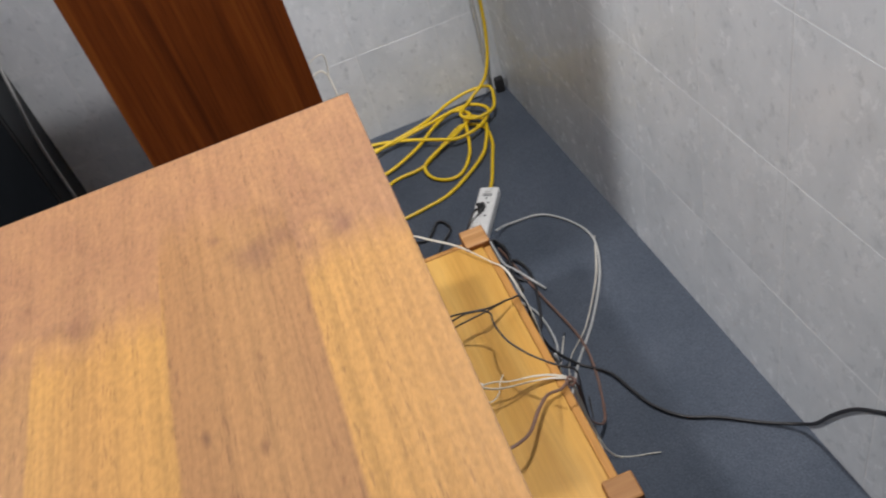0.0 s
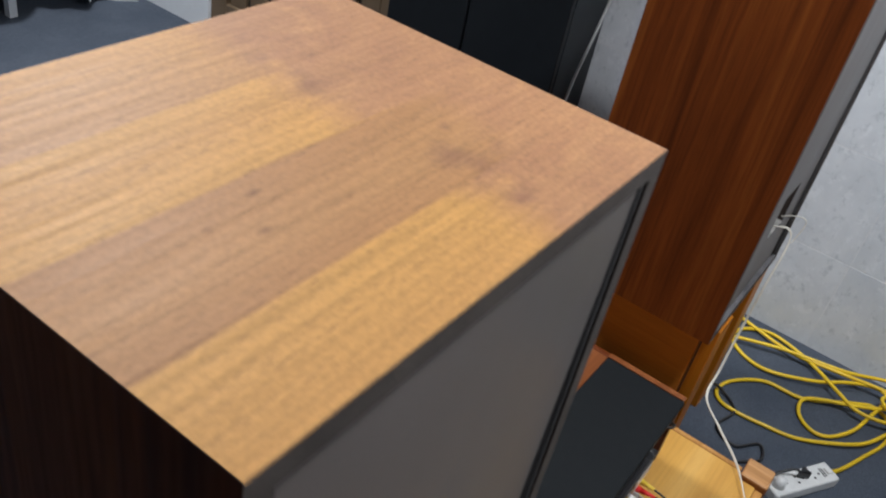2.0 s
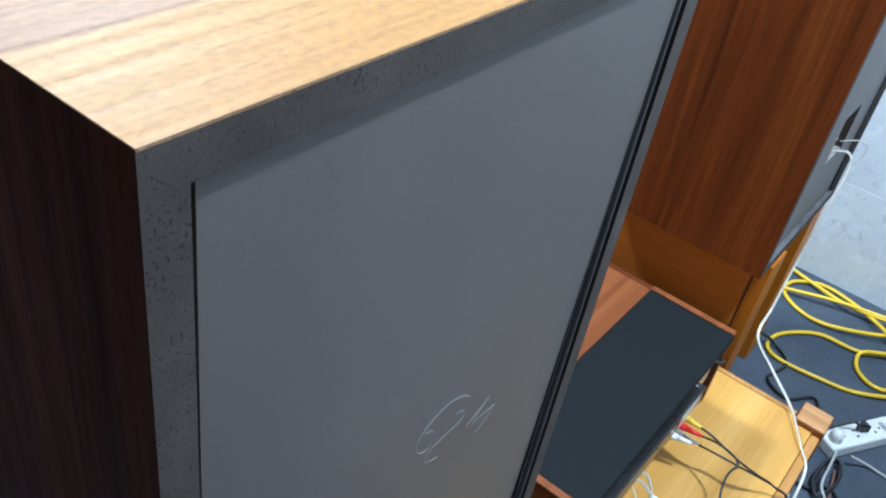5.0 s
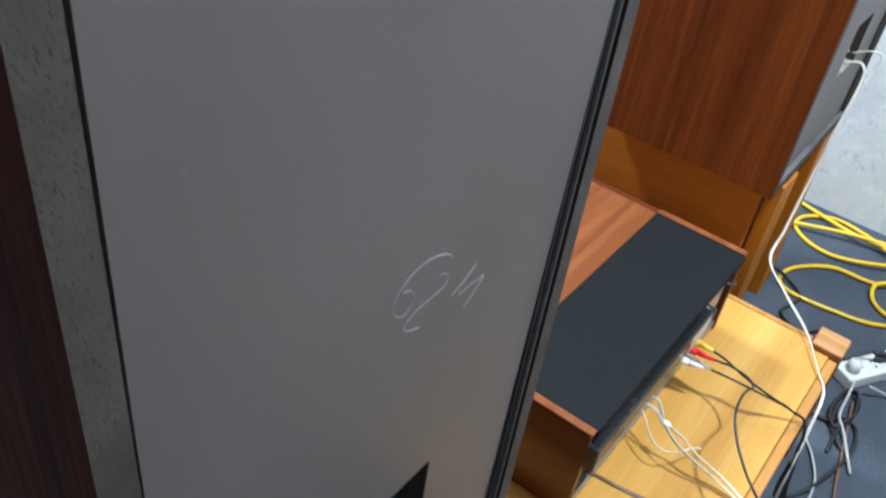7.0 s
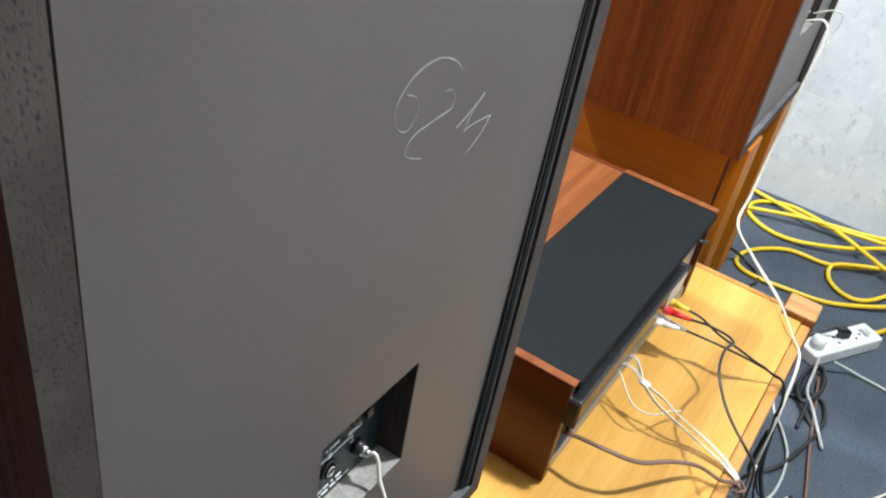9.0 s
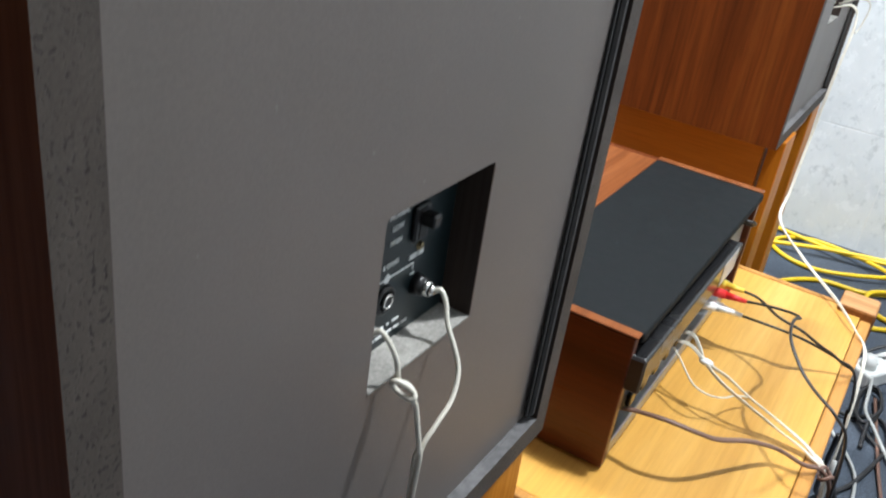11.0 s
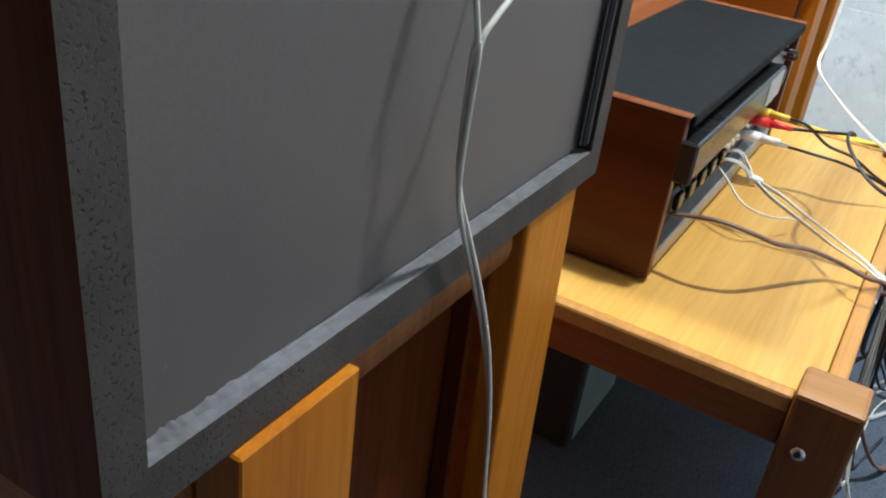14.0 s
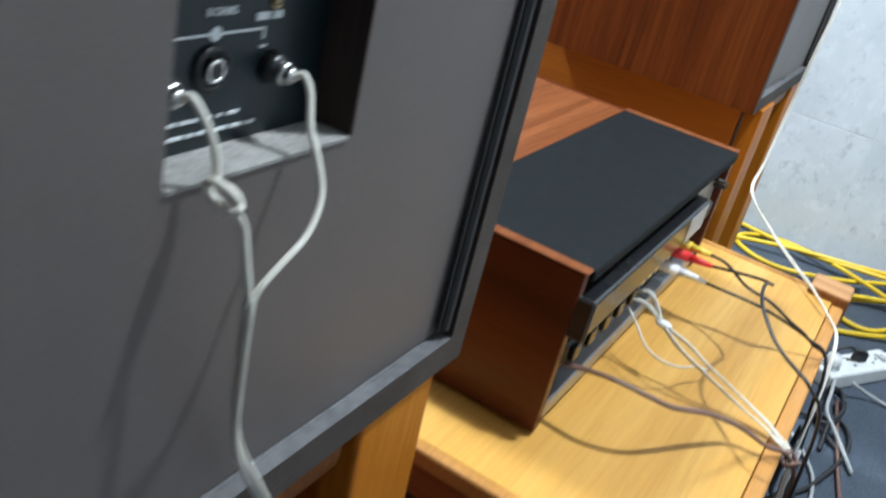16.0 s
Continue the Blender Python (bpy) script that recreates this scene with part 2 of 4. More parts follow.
    g = m.mix(1.0, g, m.mix(far, year, (1.0, 1.0, 1.0)), "MULTIPLY")
    m.colour(m.mix(1.0, base, g, "MULTIPLY"))
    m.rough(m.ramp(lines, [(0.3, 0.60), (0.7, 0.50)]))
    m.bump(m.mix(0.35, ripple, lines), 0.4, 0.0008)
    return m.m


def chipboard():
    """Dark grey painted chipboard edge with open pits."""
    m = Mat("painted_chipboard", 0.75, spec=0.25)
    co = m.coords()
    pits = m.noise(m.coords((0.75, 1, 0.85)), 720, 2, 0.4)
    patch = m.noise(co, 38, 4, 0.6)
    pit = m.mix(1.0, m.ramp(pits, [(0.58, 0.0), (0.64, 0.85)]), m.ramp(patch, [(0.40, 0.2), (0.60, 1.0)]), "MULTIPLY")
    big = m.ramp(m.noise(co, 16, 5, 0.65), [(0.3, (0.045, 0.037, 0.032)), (0.7, (0.088, 0.074, 0.064))])
    grit = m.ramp(m.noise(co, 900, 3, 0.6), [(0.3, 0.82), (0.7, 1.12)])
    big = m.mix(1.0, big, grit, "MULTIPLY")
    m.colour(m.mix(pit, big, (0.014, 0.012, 0.011)))
    flat = m.n("ShaderNodeMath", operation="SUBTRACT")
    flat.inputs[0].default_value = 1.0
    m.link(pit, flat.inputs[1])
    m.bump(flat.outputs[0], 0.45, 0.001)
    return m.m


def back_paint():
    m = Mat("speaker_back_paint", 0.42, spec=0.4)
    co = m.coords()
    fine = m.noise(co, 700, 3, 0.6)
    big = m.noise(m.coords((1, 1, 0.5)), 5, 4, 0.55)
    c = m.ramp(big, [(0.3, (0.106, 0.091, 0.083)), (0.7, (0.136, 0.117, 0.107))])
    spots = m.ramp(m.noise(co, 190, 2, 0.5), [(0.76, 0.0), (0.80, 0.5)])
    c = m.mix(spots, c, (0.2, 0.19, 0.18))
    m.colour(m.mix(0.35, c, m.mix(1.0, c, m.ramp(fine, [(0.3, 0.7), (0.7, 1.1)]), "MULTIPLY")))
    m.rough(m.ramp(big, [(0.3, 0.36), (0.7, 0.5)]))
    m.bump(fine, 0.12, 0.0004)
    return m.m


def tile_mat():
    m = Mat("marbled_wall_tile", 0.24, spec=0.5)
    co = m.coords(source="Object")
    info = m.n("ShaderNodeObjectInfo")
    sh = m.n("ShaderNodeVectorMath", operation="MULTIPLY_ADD")
    m.link(info.outputs["Random"], sh.inputs[0])
    sh.inputs[1].default_value = (37, 91, 53)
    m.link(m.coords((1, 1, 0.75)), sh.inputs[2])
    a = m.noise(sh.outputs[0], 30, 6, 0.7, 0.2)
    b = m.noise(sh.outputs[0], 9, 4, 0.6, 0.3)
    c = m.noise(sh.outputs[0], 48, 5, 0.65)
    base = m.ramp(b, [(0.3, (0.60, 0.64, 0.665)), (0.7, (0.73, 0.765, 0.785))])
    base = m.mix(m.ramp(a, [(0.48, 0.0), (0.72, 0.40)]), base, (0.78, 0.81, 0.83))
    base = m.mix(m.ramp(c, [(0.56, 0.0), (0.70, 0.62)]), base, (0.42, 0.46, 0.485))
    m.colour(base)
    m.rough(m.ramp(a, [(0.3, 0.2), (0.7, 0.3)]))
    m.bump(a, 0.05, 0.0005)
    return m.m


def carpet_mat():
    m = Mat("blue_grey_carpet", 0.95, spec=0.15)
    co = m.coords()
    f = m.noise(co, 260, 3, 0.75)
    g = m.noise(co, 60, 4, 0.7)
    b = m.noise(m.coords((1, 1, 1), (0, 0, 30)), 3.5, 4, 0.6)
    c = m.ramp(b, [(0.3, (0.064, 0.079, 0.103)), (0.7, (0.095, 0.112, 0.141))])
    c = m.mix(0.6, c, m.mix(1.0, c, m.ramp(f, [(0.28, 0.3), (0.72, 1.55)]), "MULTIPLY"))
    m.colour(m.mix(0.4, c, m.mix(1.0, c, m.ramp(g, [(0.3, 0.75), (0.7, 1.2)]), "MULTIPLY")))
    m.bump(m.mix(0.4, f, g), 0.7, 0.004)
    return m.m


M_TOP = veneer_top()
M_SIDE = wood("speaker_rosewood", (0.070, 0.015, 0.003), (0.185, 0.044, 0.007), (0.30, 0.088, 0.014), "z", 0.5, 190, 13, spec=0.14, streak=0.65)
M_CHIP = chipboard()
M_BACK = back_paint()
M_BLACK = plain("black_plastic", (0.012, 0.012, 0.013), 0.35, vary=0.25)
M_MATTEBLACK = plain("matte_black", (0.016, 0.016, 0.017), 0.75, vary=0.3, scale=90)
M_GASKET = plain("old_gasket", (0.034, 0.032, 0.031), 0.8, vary=0.4, scale=120)
M_PLATE = plain("terminal_plate_black", (0.007, 0.015, 0.018), 0.4, vary=0.2)
M_INK = plain("white_print", (0.72, 0.74, 0.74), 0.6, vary=0.1)
M_CHALK = plain("chalk_scratch", (0.30, 0.295, 0.285), 0.9, vary=0.4, scale=300)
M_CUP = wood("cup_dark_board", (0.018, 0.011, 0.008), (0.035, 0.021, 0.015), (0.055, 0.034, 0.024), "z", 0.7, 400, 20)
M_DUST = plain("dusty_board", (0.27, 0.26, 0.24), 0.95, vary=0.5, scale=420, bump=0.5)
M_LEDGE = plain("dusty_ledge", (0.115, 0.112, 0.115), 0.85, vary=0.5, scale=160, bump=0.4)
M_ORANGE = wood("stand_orange_pine", (0.36, 0.108, 0.007), (0.47, 0.156, 0.010), (0.55, 0.207, 0.018), "z", 0.36, 230, 11, streak=0.4, spec=0.12)
M_ORANGE_Y = wood("stand_orange_panel", (0.40, 0.122, 0.012), (0.52, 0.166, 0.018), (0.60, 0.210, 0.027), "y", 0.36, 230, 8, streak=0.35, spec=0.18)
M_DKPANEL = wood("dark_plywood", (0.065, 0.013, 0.0015), (0.100, 0.022, 0.0025), (0.135, 0.034, 0.004), "z", 0.45, 200, 9, spec=0.06)
M_TABLE = wood("table_yellow_birch", (0.45, 0.228, 0.042), (0.54, 0.293, 0.060), (0.61, 0.355, 0.090), "x", 0.36, 200, 7, streak=0.3, spec=0.3)
M_TRIM = wood("table_trim_wood", (0.33, 0.152, 0.036), (0.43, 0.208, 0.054), (0.50, 0.262, 0.080), "x", 0.4, 220, 9, streak=0.4, spec=0.18)
M_APRON = wood("table_apron_wood", (0.12, 0.036, 0.008), (0.19, 0.060, 0.013), (0.25, 0.086, 0.020), "y", 0.4, 200, 9, spec=0.18)
M_LEG = wood("table_leg_wood", (0.125, 0.043, 0.011), (0.195, 0.070, 0.018), (0.27, 0.106, 0.030), "z", 0.38, 200, 12, spec=0.18)
M_LEGTOP = wood("table_leg_end", (0.30, 0.145, 0.052), (0.40, 0.205, 0.078), (0.50, 0.275, 0.12), "y", 0.42, 150, 20, spec=0.18)
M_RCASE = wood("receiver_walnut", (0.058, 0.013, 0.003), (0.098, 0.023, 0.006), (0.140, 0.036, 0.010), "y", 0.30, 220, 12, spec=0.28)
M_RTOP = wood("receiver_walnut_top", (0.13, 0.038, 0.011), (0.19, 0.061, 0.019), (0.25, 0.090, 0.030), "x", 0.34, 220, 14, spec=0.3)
M_RBLACK = plain("receiver_black_cover", (0.0065, 0.0082, 0.0092), 0.7, spec=0.14, vary=0.15, scale=400, bump=0)
M_RGLOSS = plain("receiver_gloss_black", (0.011, 0.011, 0.012), 0.24, spec=0.6, vary=0.2)
M_METAL = plain("zinc_metal", (0.42, 0.43, 0.44), 0.38, 0.9, vary=0.2, scale=60)
M_CHASSIS = plain("chassis_grey", (0.13, 0.14, 0.15), 0.42, 0.7, vary=0.25, scale=50)
M_SILVER = plain("silver_screw", (0.75, 0.74, 0.71), 0.24, 1.0, vary=0.1)
M_BRASS = plain("brass_screw", (0.45, 0.36, 0.2), 0.35, 0.9)
M_LABEL = plain("silver_label", (0.52, 0.52, 0.51), 0.4, 0.3, vary=0.1)
M_RED = plain("red_plug", (0.62, 0.018, 0.018), 0.38)
M_YELPLUG = plain("yellow_plug", (0.80, 0.58, 0.06), 0.38)
M_WHITEPL = plain("white_plug", (0.78, 0.78, 0.76), 0.35)
M_WCABLE = plain("cream_cable", (0.64, 0.61, 0.53), 0.42, vary=0.15, scale=90)
M_GCABLE = plain("grey_cable", (0.42, 0.43, 0.42), 0.45, vary=0.15, scale=90)
M_BCABLE = plain("black_cable", (0.016, 0.016, 0.018), 0.42, vary=0.2)
M_BRCABLE = plain("brown_cable", (0.16, 0.088, 0.064), 0.45, vary=0.2)
M_YCABLE = plain("yellow_cable", (0.78, 0.53, 0.012), 0.38, vary=0.1)
M_STRIP = plain("strip_white", (0.76, 0.77, 0.75), 0.38, vary=0.1, scale=60)
M_HOLE = plain("socket_hole", (0.02, 0.02, 0.02), 0.6)
M_TILE = tile_mat()
M_GROUT = plain("pale_grout", (0.68, 0.70, 0.71), 0.85, vary=0.1, scale=80, bump=0.2)
M_PAINT = plain("white_wall_paint", (0.70, 0.73, 0.75), 0.6, vary=0.05, scale=30, bump=0.1)
# invented dark brown for walls out of view, chosen to weaken bounce light
M_DIMWALL = plain("bounce_dimming_brown", (0.10, 0.075, 0.055), 0.7, vary=0.05, scale=30)
M_CEIL = plain("ceiling_paint", (0.66, 0.66, 0.65), 0.8, vary=0.03, scale=30)
M_CARPET = carpet_mat()
M_DOOR = plain("bronze_door_paint", (0.135, 0.093, 0.054), 0.42, vary=0.15, scale=18)
M_DOORDK = plain("door_gap_dark", (0.035, 0.024, 0.016), 0.6, vary=0.2)
M_CABINET = plain("black_cabinet", (0.0065, 0.008, 0.0095), 0.45, spec=0.3, vary=0.2, scale=30)
M_CABSIDE = plain("black_cabinet_side", (0.013, 0.016, 0.019), 0.5, spec=0.3, vary=0.2, scale=30)
M_BOXSIDE = plain("box_side_print", (0.22, 0.27, 0.26), 0.5, vary=0.3, scale=25)
M_CLOTH = plain("pale_cloth", (0.60, 0.63, 0.64), 0.9, vary=0.12, scale=160, bump=0.3)
M_GLOW = Mat("lamp_diffuser", 0.6).colour((0.9, 0.9, 0.9))
M_GLOW.b.inputs["Emission Color"].default_value = (1, 0.97, 0.93, 1)
M_GLOW.b.inputs["Emission Strength"].default_value = 6.0
M_GLOW = M_GLOW.m


# ---------------------------------------------------------------- the room
X0, X1, Y1, H = -6.5, 2.035, 3.7, 2.56


def setting(ob, label, category):
    return tagged(ob, label, category, kind="structure")


def far_x(y):
    return 2.035 - 0.013 * (y + 0.514)


def right_y(x):
    return -0.514 - 0.058 * (2.035 - x)


setting(obj("floor", box(X0 - 0.2, X1 + 0.5, -1.2, Y1 + 0.2, -0.1, 0.0), M_CARPET), "blue-grey short-pile carpet covering the whole floor", "carpet")
setting(obj("ceiling", box(X0 - 0.2, X1 + 0.5, -1.2, Y1 + 0.2, H, H + 0.1), M_CEIL), "plain white painted ceiling", "ceiling")
# west and north walls are unseen; added dark to keep west-facing sides dim
setting(obj("wall_west", box(X0 - 0.15, X0, -1.2, Y1 + 0.15, 0, H), M_DIMWALL), "unseen plain wall, added in dark brown to dim bounce light", "wall")
setting(obj("wall_north", box(X0, X1 + 0.3, Y1, Y1 + 0.15, 0, H), M_DIMWALL), "unseen plain wall, added in dark brown to dim bounce light", "wall")

TW, TH, GAP = 0.237, 0.285, 0.0020
DOOR0, DOOR1, DOORH = 1.40, 2.225, 2.05
# east wall, with the door's opening through it, and the south wall: both turned slightly
bm = bmesh.new()
add_box(bm, 0, 0.15, 0, DOOR0 + 0.514, 0, H)
add_box(bm, 0, 0.15, DOOR1 + 0.514, Y1 + 0.6, 0, H)
add_box(bm, 0, 0.15, DOOR0 + 0.514, DOOR1 + 0.514, DOORH, H)
by_normal(bm, lambda n: True, 0)
for f in bm.faces:
    if f.calc_center_median().y < 1.3:
        f.material_index = 1
wall_e = setting(obj("wall_east", bm, [M_PAINT, M_GROUT]), "wall of pale grey marbled tiles, white beside the brown door", "wall")
wall_e.matrix_basis = pose(2.035 + 0.0016, -0.514, 0, 0, 0, math.degrees(math.atan(0.013)))
wall_s = setting(obj("wall_south", box(-0.2, 2.50, 0, 0.15, 0, H), [M_GROUT]), "wall of pale grey marbled tiles with white joints", "wall")
SA = 180 + math.degrees(math.atan(0.058))
wall_s.matrix_basis = pose(2.035, -0.514 - 0.0016, 0, 0, 0, SA)
# unseen western stretch, dark instead of tiled so it reflects little light
wall_s2 = setting(obj("wall_south_2", box(2.50, 8.8, 0, 0.15, 0, H), [M_DIMWALL]), "unseen plain wall, added in dark brown to dim bounce light", "wall")
wall_s2.matrix_basis = pose(2.035, -0.514 - 0.0016, 0, 0, 0, SA)


# ---------------------------------------------------------------- loudspeakers
W, D, HS, TK, TKB = 0.40, 0.325, 0.743, 0.018, 0.0205
HX0, HX1, HZ0, HZ1 = 0.160, 0.254, 0.168, 0.259


def loudspeaker(x, y, z, label):
    s = thing("loudspeaker", x, y, z, label, "loudspeaker", "pair of loudspeakers")
    back = lambda n: n.y < -0.7
    frame_label = "veneered board with a dark grey painted chipboard edge"
    b = add_prism(bmesh.new(), [(0, HS), (W, HS), (W - TK, HS - TK), (TK, HS - TK)], "y", 0, D)
    bmesh.ops.bevel(b, geom=[e for e in b.edges if all(v.co.z > HS - 0.001 for v in e.verts)], offset=0.0006, segments=2, affect="EDGES")
    by_normal(b, lambda n: n.y < -0.25, 1)
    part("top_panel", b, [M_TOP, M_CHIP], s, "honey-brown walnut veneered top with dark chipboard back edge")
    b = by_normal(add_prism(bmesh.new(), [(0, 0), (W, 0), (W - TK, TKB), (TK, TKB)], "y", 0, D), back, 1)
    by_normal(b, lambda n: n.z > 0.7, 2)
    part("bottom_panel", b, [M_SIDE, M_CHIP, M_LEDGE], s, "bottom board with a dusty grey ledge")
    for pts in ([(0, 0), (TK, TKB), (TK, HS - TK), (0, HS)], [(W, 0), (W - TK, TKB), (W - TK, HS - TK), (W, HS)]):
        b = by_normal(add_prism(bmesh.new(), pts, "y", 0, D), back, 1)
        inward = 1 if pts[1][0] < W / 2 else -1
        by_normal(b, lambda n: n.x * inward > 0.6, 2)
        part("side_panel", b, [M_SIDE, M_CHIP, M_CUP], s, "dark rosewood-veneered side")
    # back board with the terminal opening cut through
    PY = 0.0065
    b = bmesh.new()
    ga = 0.0016
    gl = 0.0046
    outer = [(TK + gl, TKB + ga), (W - TK - ga, TKB + ga), (W - TK - ga, HS - TK - ga), (TK + gl, HS - TK - ga)]
    rc_, arcs = 0.0035, []
    for cx_, cz_, a0 in ((HX0 + rc_, HZ0 + rc_, 180), (HX1 - rc_, HZ0 + rc_, 270), (HX1 - rc_, HZ1 - rc_, 0), (HX0 + rc_, HZ1 - rc_, 90)):
        arcs.append([(cx_ + rc_ * math.cos(radians(a0 + k * 22.5)), cz_ + rc_ * math.sin(radians(a0 + k * 22.5))) for k in range(5)])

    def skin(q):
        at = lambda x_, z_: b.verts.new((x_, PY + 0.0024 - 0.0055 * z_ / HS + 0.012 * q, z_))
        return [at(*p) for p in outer], [[at(*p) for p in arc] for arc in arcs]

    (of, af), (ob_, ab) = skin(0), skin(1)
    for o_, r_ in ((of, af), (ob_, ab)):
        for i in range(4):
            n_ = (i + 1) % 4
            b.faces.new((o_[i], o_[n_], r_[n_][0], r_[i][4]))
            for k in range(4):
                b.faces.new((o_[i], r_[i][k + 1], r_[i][k]))
    lf, lb = [v for arc in af for v in arc], [v for arc in ab for v in arc]
    for i in range(20):
        b.faces.new((lf[i], lf[(i + 1) % 20], lb[(i + 1) % 20], lb[i]))
    for i in range(4):
        b.faces.new((of[i], ob_[i], ob_[(i + 1) % 4], of[(i + 1) % 4]))
    part("back_panel", b, M_BACK, s, "grey-brown painted back board with a square opening")
    b = add_box(bmesh.new(), W - TK - 0.0075, W - TK, 0.002, PY, TKB + 0.004, HS - TK - 0.002, 0.002)
    part("gasket", b, M_GASKET, s, "black sealing strip")
    b = add_tube(bmesh.new(), [(W - TK - 0.0095, PY - 0.001, TKB + 0.006), (W - TK - 0.010, PY - 0.001, HS * 0.5), (W - TK - 0.0095, PY - 0.001, HS - TK - 0.004)], 0.0013, n=6, per=10)
    part("sealing_bead", b, M_GASKET, s, "dark bead of old sealant")
    for z0, z1 in ((TKB + 0.002, 0.345), (0.356, 0.455), (0.468, 0.527), (0.545, 0.606), (0.632, 0.652), (0.668, 0.690)):
        b = add_tube(bmesh.new(), [(TK + 0.0020, PY + 0.0016, z0), (TK + 0.0023, PY + 0.0008, z0 + (z1 - z0) * 0.35), (TK + 0.0019, PY + 0.0012, z0 + (z1 - z0) * 0.7), (TK + 0.0021, PY + 0.0018, z1)], 0.0016, n=6, per=5)
        part("sealing_bead", b, M_LEDGE, s, "thin dusty bead of old glue")
    rnd = random.Random(31)
    for k, (xa, xb, wide) in enumerate(((0.0195, 0.046, 0.0042), (0.040, 0.074, 0.0034), (0.068, 0.104, 0.0026), (0.100, 0.360, 0.0014))):
        b, n_ = bmesh.new(), 16 if k < 3 else 40
        cols = []
        for i in range(n_ + 1):
            t = i / n_
            x_ = xa + (xb - xa) * t
            swell = (math.sin(math.pi * min(1, max(0, t))) ** 0.5 if k < 3 else 0.7) * rnd.uniform(0.55, 1.25)
            w_, h_ = max(0.0005, wide * swell), max(0.0004, 0.55 * wide * swell)
            cols.append([b.verts.new(p) for p in ((x_, PY + 0.0030, TKB + h_ * 1.5), (x_, PY + 0.0014, TKB + h_ * 1.25), (x_, PY + 0.0014 - 0.6 * w_, TKB + h_ * 0.7), (x_, PY + 0.0014 - w_, TKB - 0.0003))])
        for c0, c1 in zip(cols, cols[1:]):
            for i in range(3):
                b.faces.new((c0[i], c0[i + 1], c1[i + 1], c1[i]))
        part("glue_smear", b, M_LEDGE, s, "uneven grey smear of old glue", True)
    part("front_baffle", box(TK, W - TK, D - 0.03, D - 0.012, TKB, HS - TK), M_MATTEBLACK, s)
    part("grille", box(TK + 0.002, W - TK - 0.002, D - 0.012, D - 0.002, TKB + 0.002, HS - TK - 0.002, 0.003), M_MATTEBLACK, s, "black cloth grille")
    # terminal cup
    PL = 0.026
    b = bmesh.new()
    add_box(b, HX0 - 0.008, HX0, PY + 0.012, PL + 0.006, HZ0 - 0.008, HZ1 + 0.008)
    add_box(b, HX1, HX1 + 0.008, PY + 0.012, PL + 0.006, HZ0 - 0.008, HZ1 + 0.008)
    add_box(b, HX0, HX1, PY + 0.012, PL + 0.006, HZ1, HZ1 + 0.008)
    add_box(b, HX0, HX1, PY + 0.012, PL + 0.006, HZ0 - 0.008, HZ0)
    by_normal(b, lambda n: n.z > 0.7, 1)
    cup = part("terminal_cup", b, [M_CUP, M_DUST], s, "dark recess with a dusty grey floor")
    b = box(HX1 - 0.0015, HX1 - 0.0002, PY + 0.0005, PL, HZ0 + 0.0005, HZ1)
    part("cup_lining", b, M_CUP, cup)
    b = box(HX0 + 0.0005, HX1 - 0.002, PY + 0.0005, PL, HZ0 - 0.0008, HZ0 + 0.0006)
    part("cup_floor", b, M_DUST, cup, "dusty pale floor of the recess")
    plate = part("terminal_plate", box(HX0, HX1, PL, PL + 0.004, HZ0, HZ1), M_PLATE, s, "black plate printed with white lettering")

    def words(t, size, px, pz):
        m = Matrix.Translation((px, PL - 0.0004, pz)) @ Matrix.Rotation(radians(90), 4, "X")
        part("lettering", text_mesh(t, size, m, 0.0002), M_INK, plate, "white printed lettering")

    def bar(xa, xb, za, zb):
        part("print_bar", box(xa, xb, PL - 0.0006, PL, za, zb), M_INK, plate, "white printed bar")

    o, dz = -0.0045, -0.003
    words("NORMAL", 0.0040, 0.1962 + o, 0.2430 + dz)
    words("LOW", 0.0040, 0.1994 + o, 0.2362 + dz)
    words("HIGH", 0.0040, 0.1987 + o, 0.2286 + dz)
    words("8 OHMS", 0.0037, 0.1948 + o, 0.2168 + dz)
    for xa, xb in ((0.2175, 0.2235), (0.2243, 0.2252), (0.2262, 0.2305)):
        bar(xa + o, xb + o, 0.2138 + dz, 0.2164 + dz)
    bar(0.177 + o, 0.2225 + o, 0.2104 + dz, 0.2112 + dz)
    bar(0.2217 + o, 0.2225 + o, 0.2072 + dz, 0.2112 + dz)
    bar(0.1770 + o, 0.1778 + o, 0.2072 + dz, 0.2112 + dz)
    bar(0.2205 + o, 0.2240 + o, 0.2043 + dz, 0.2051 + dz)
    bar(0.1750 + o, 0.1790 + o, 0.2128 + dz, 0.2156 + dz)
    part("print_dot", cyl((0.1995 + o, PL - 0.0005, 0.2108 + dz), (0.1995 + o, PL, 0.2108 + dz), 0.0024, n=20), M_INK, plate, "white printed dot")
    # two small lines of print along the lower edge, word by word
    for z0, spans in ((0.1819, ((0.1775, 0.1855), (0.1868, 0.1950), (0.1962, 0.2010), (0.2040, 0.2058), (0.2085, 0.2140))),
                      (0.1769, ((0.1770, 0.1782), (0.1800, 0.1892), (0.1908, 0.1934), (0.1950, 0.2012), (0.2035, 0.2090), (0.2105, 0.2160), (0.2172, 0.2225)))):
        for xa, xb in spans:
            bar(xa + o, xb + o, z0 + dz, z0 + 0.0011 + dz)
    b = box(0.2160 + o, 0.2290 + o, PL - 0.003, PL, 0.2245 + dz, 0.2440 + dz, 0.001)
    sw = part("level_switch", b, M_BLACK, s, "black slide switch")
    part("switch_slot", box(0.2195 + o, 0.2255 + o, PL - 0.0034, PL - 0.0029, 0.2265 + dz, 0.2420 + dz), M_HOLE, sw)
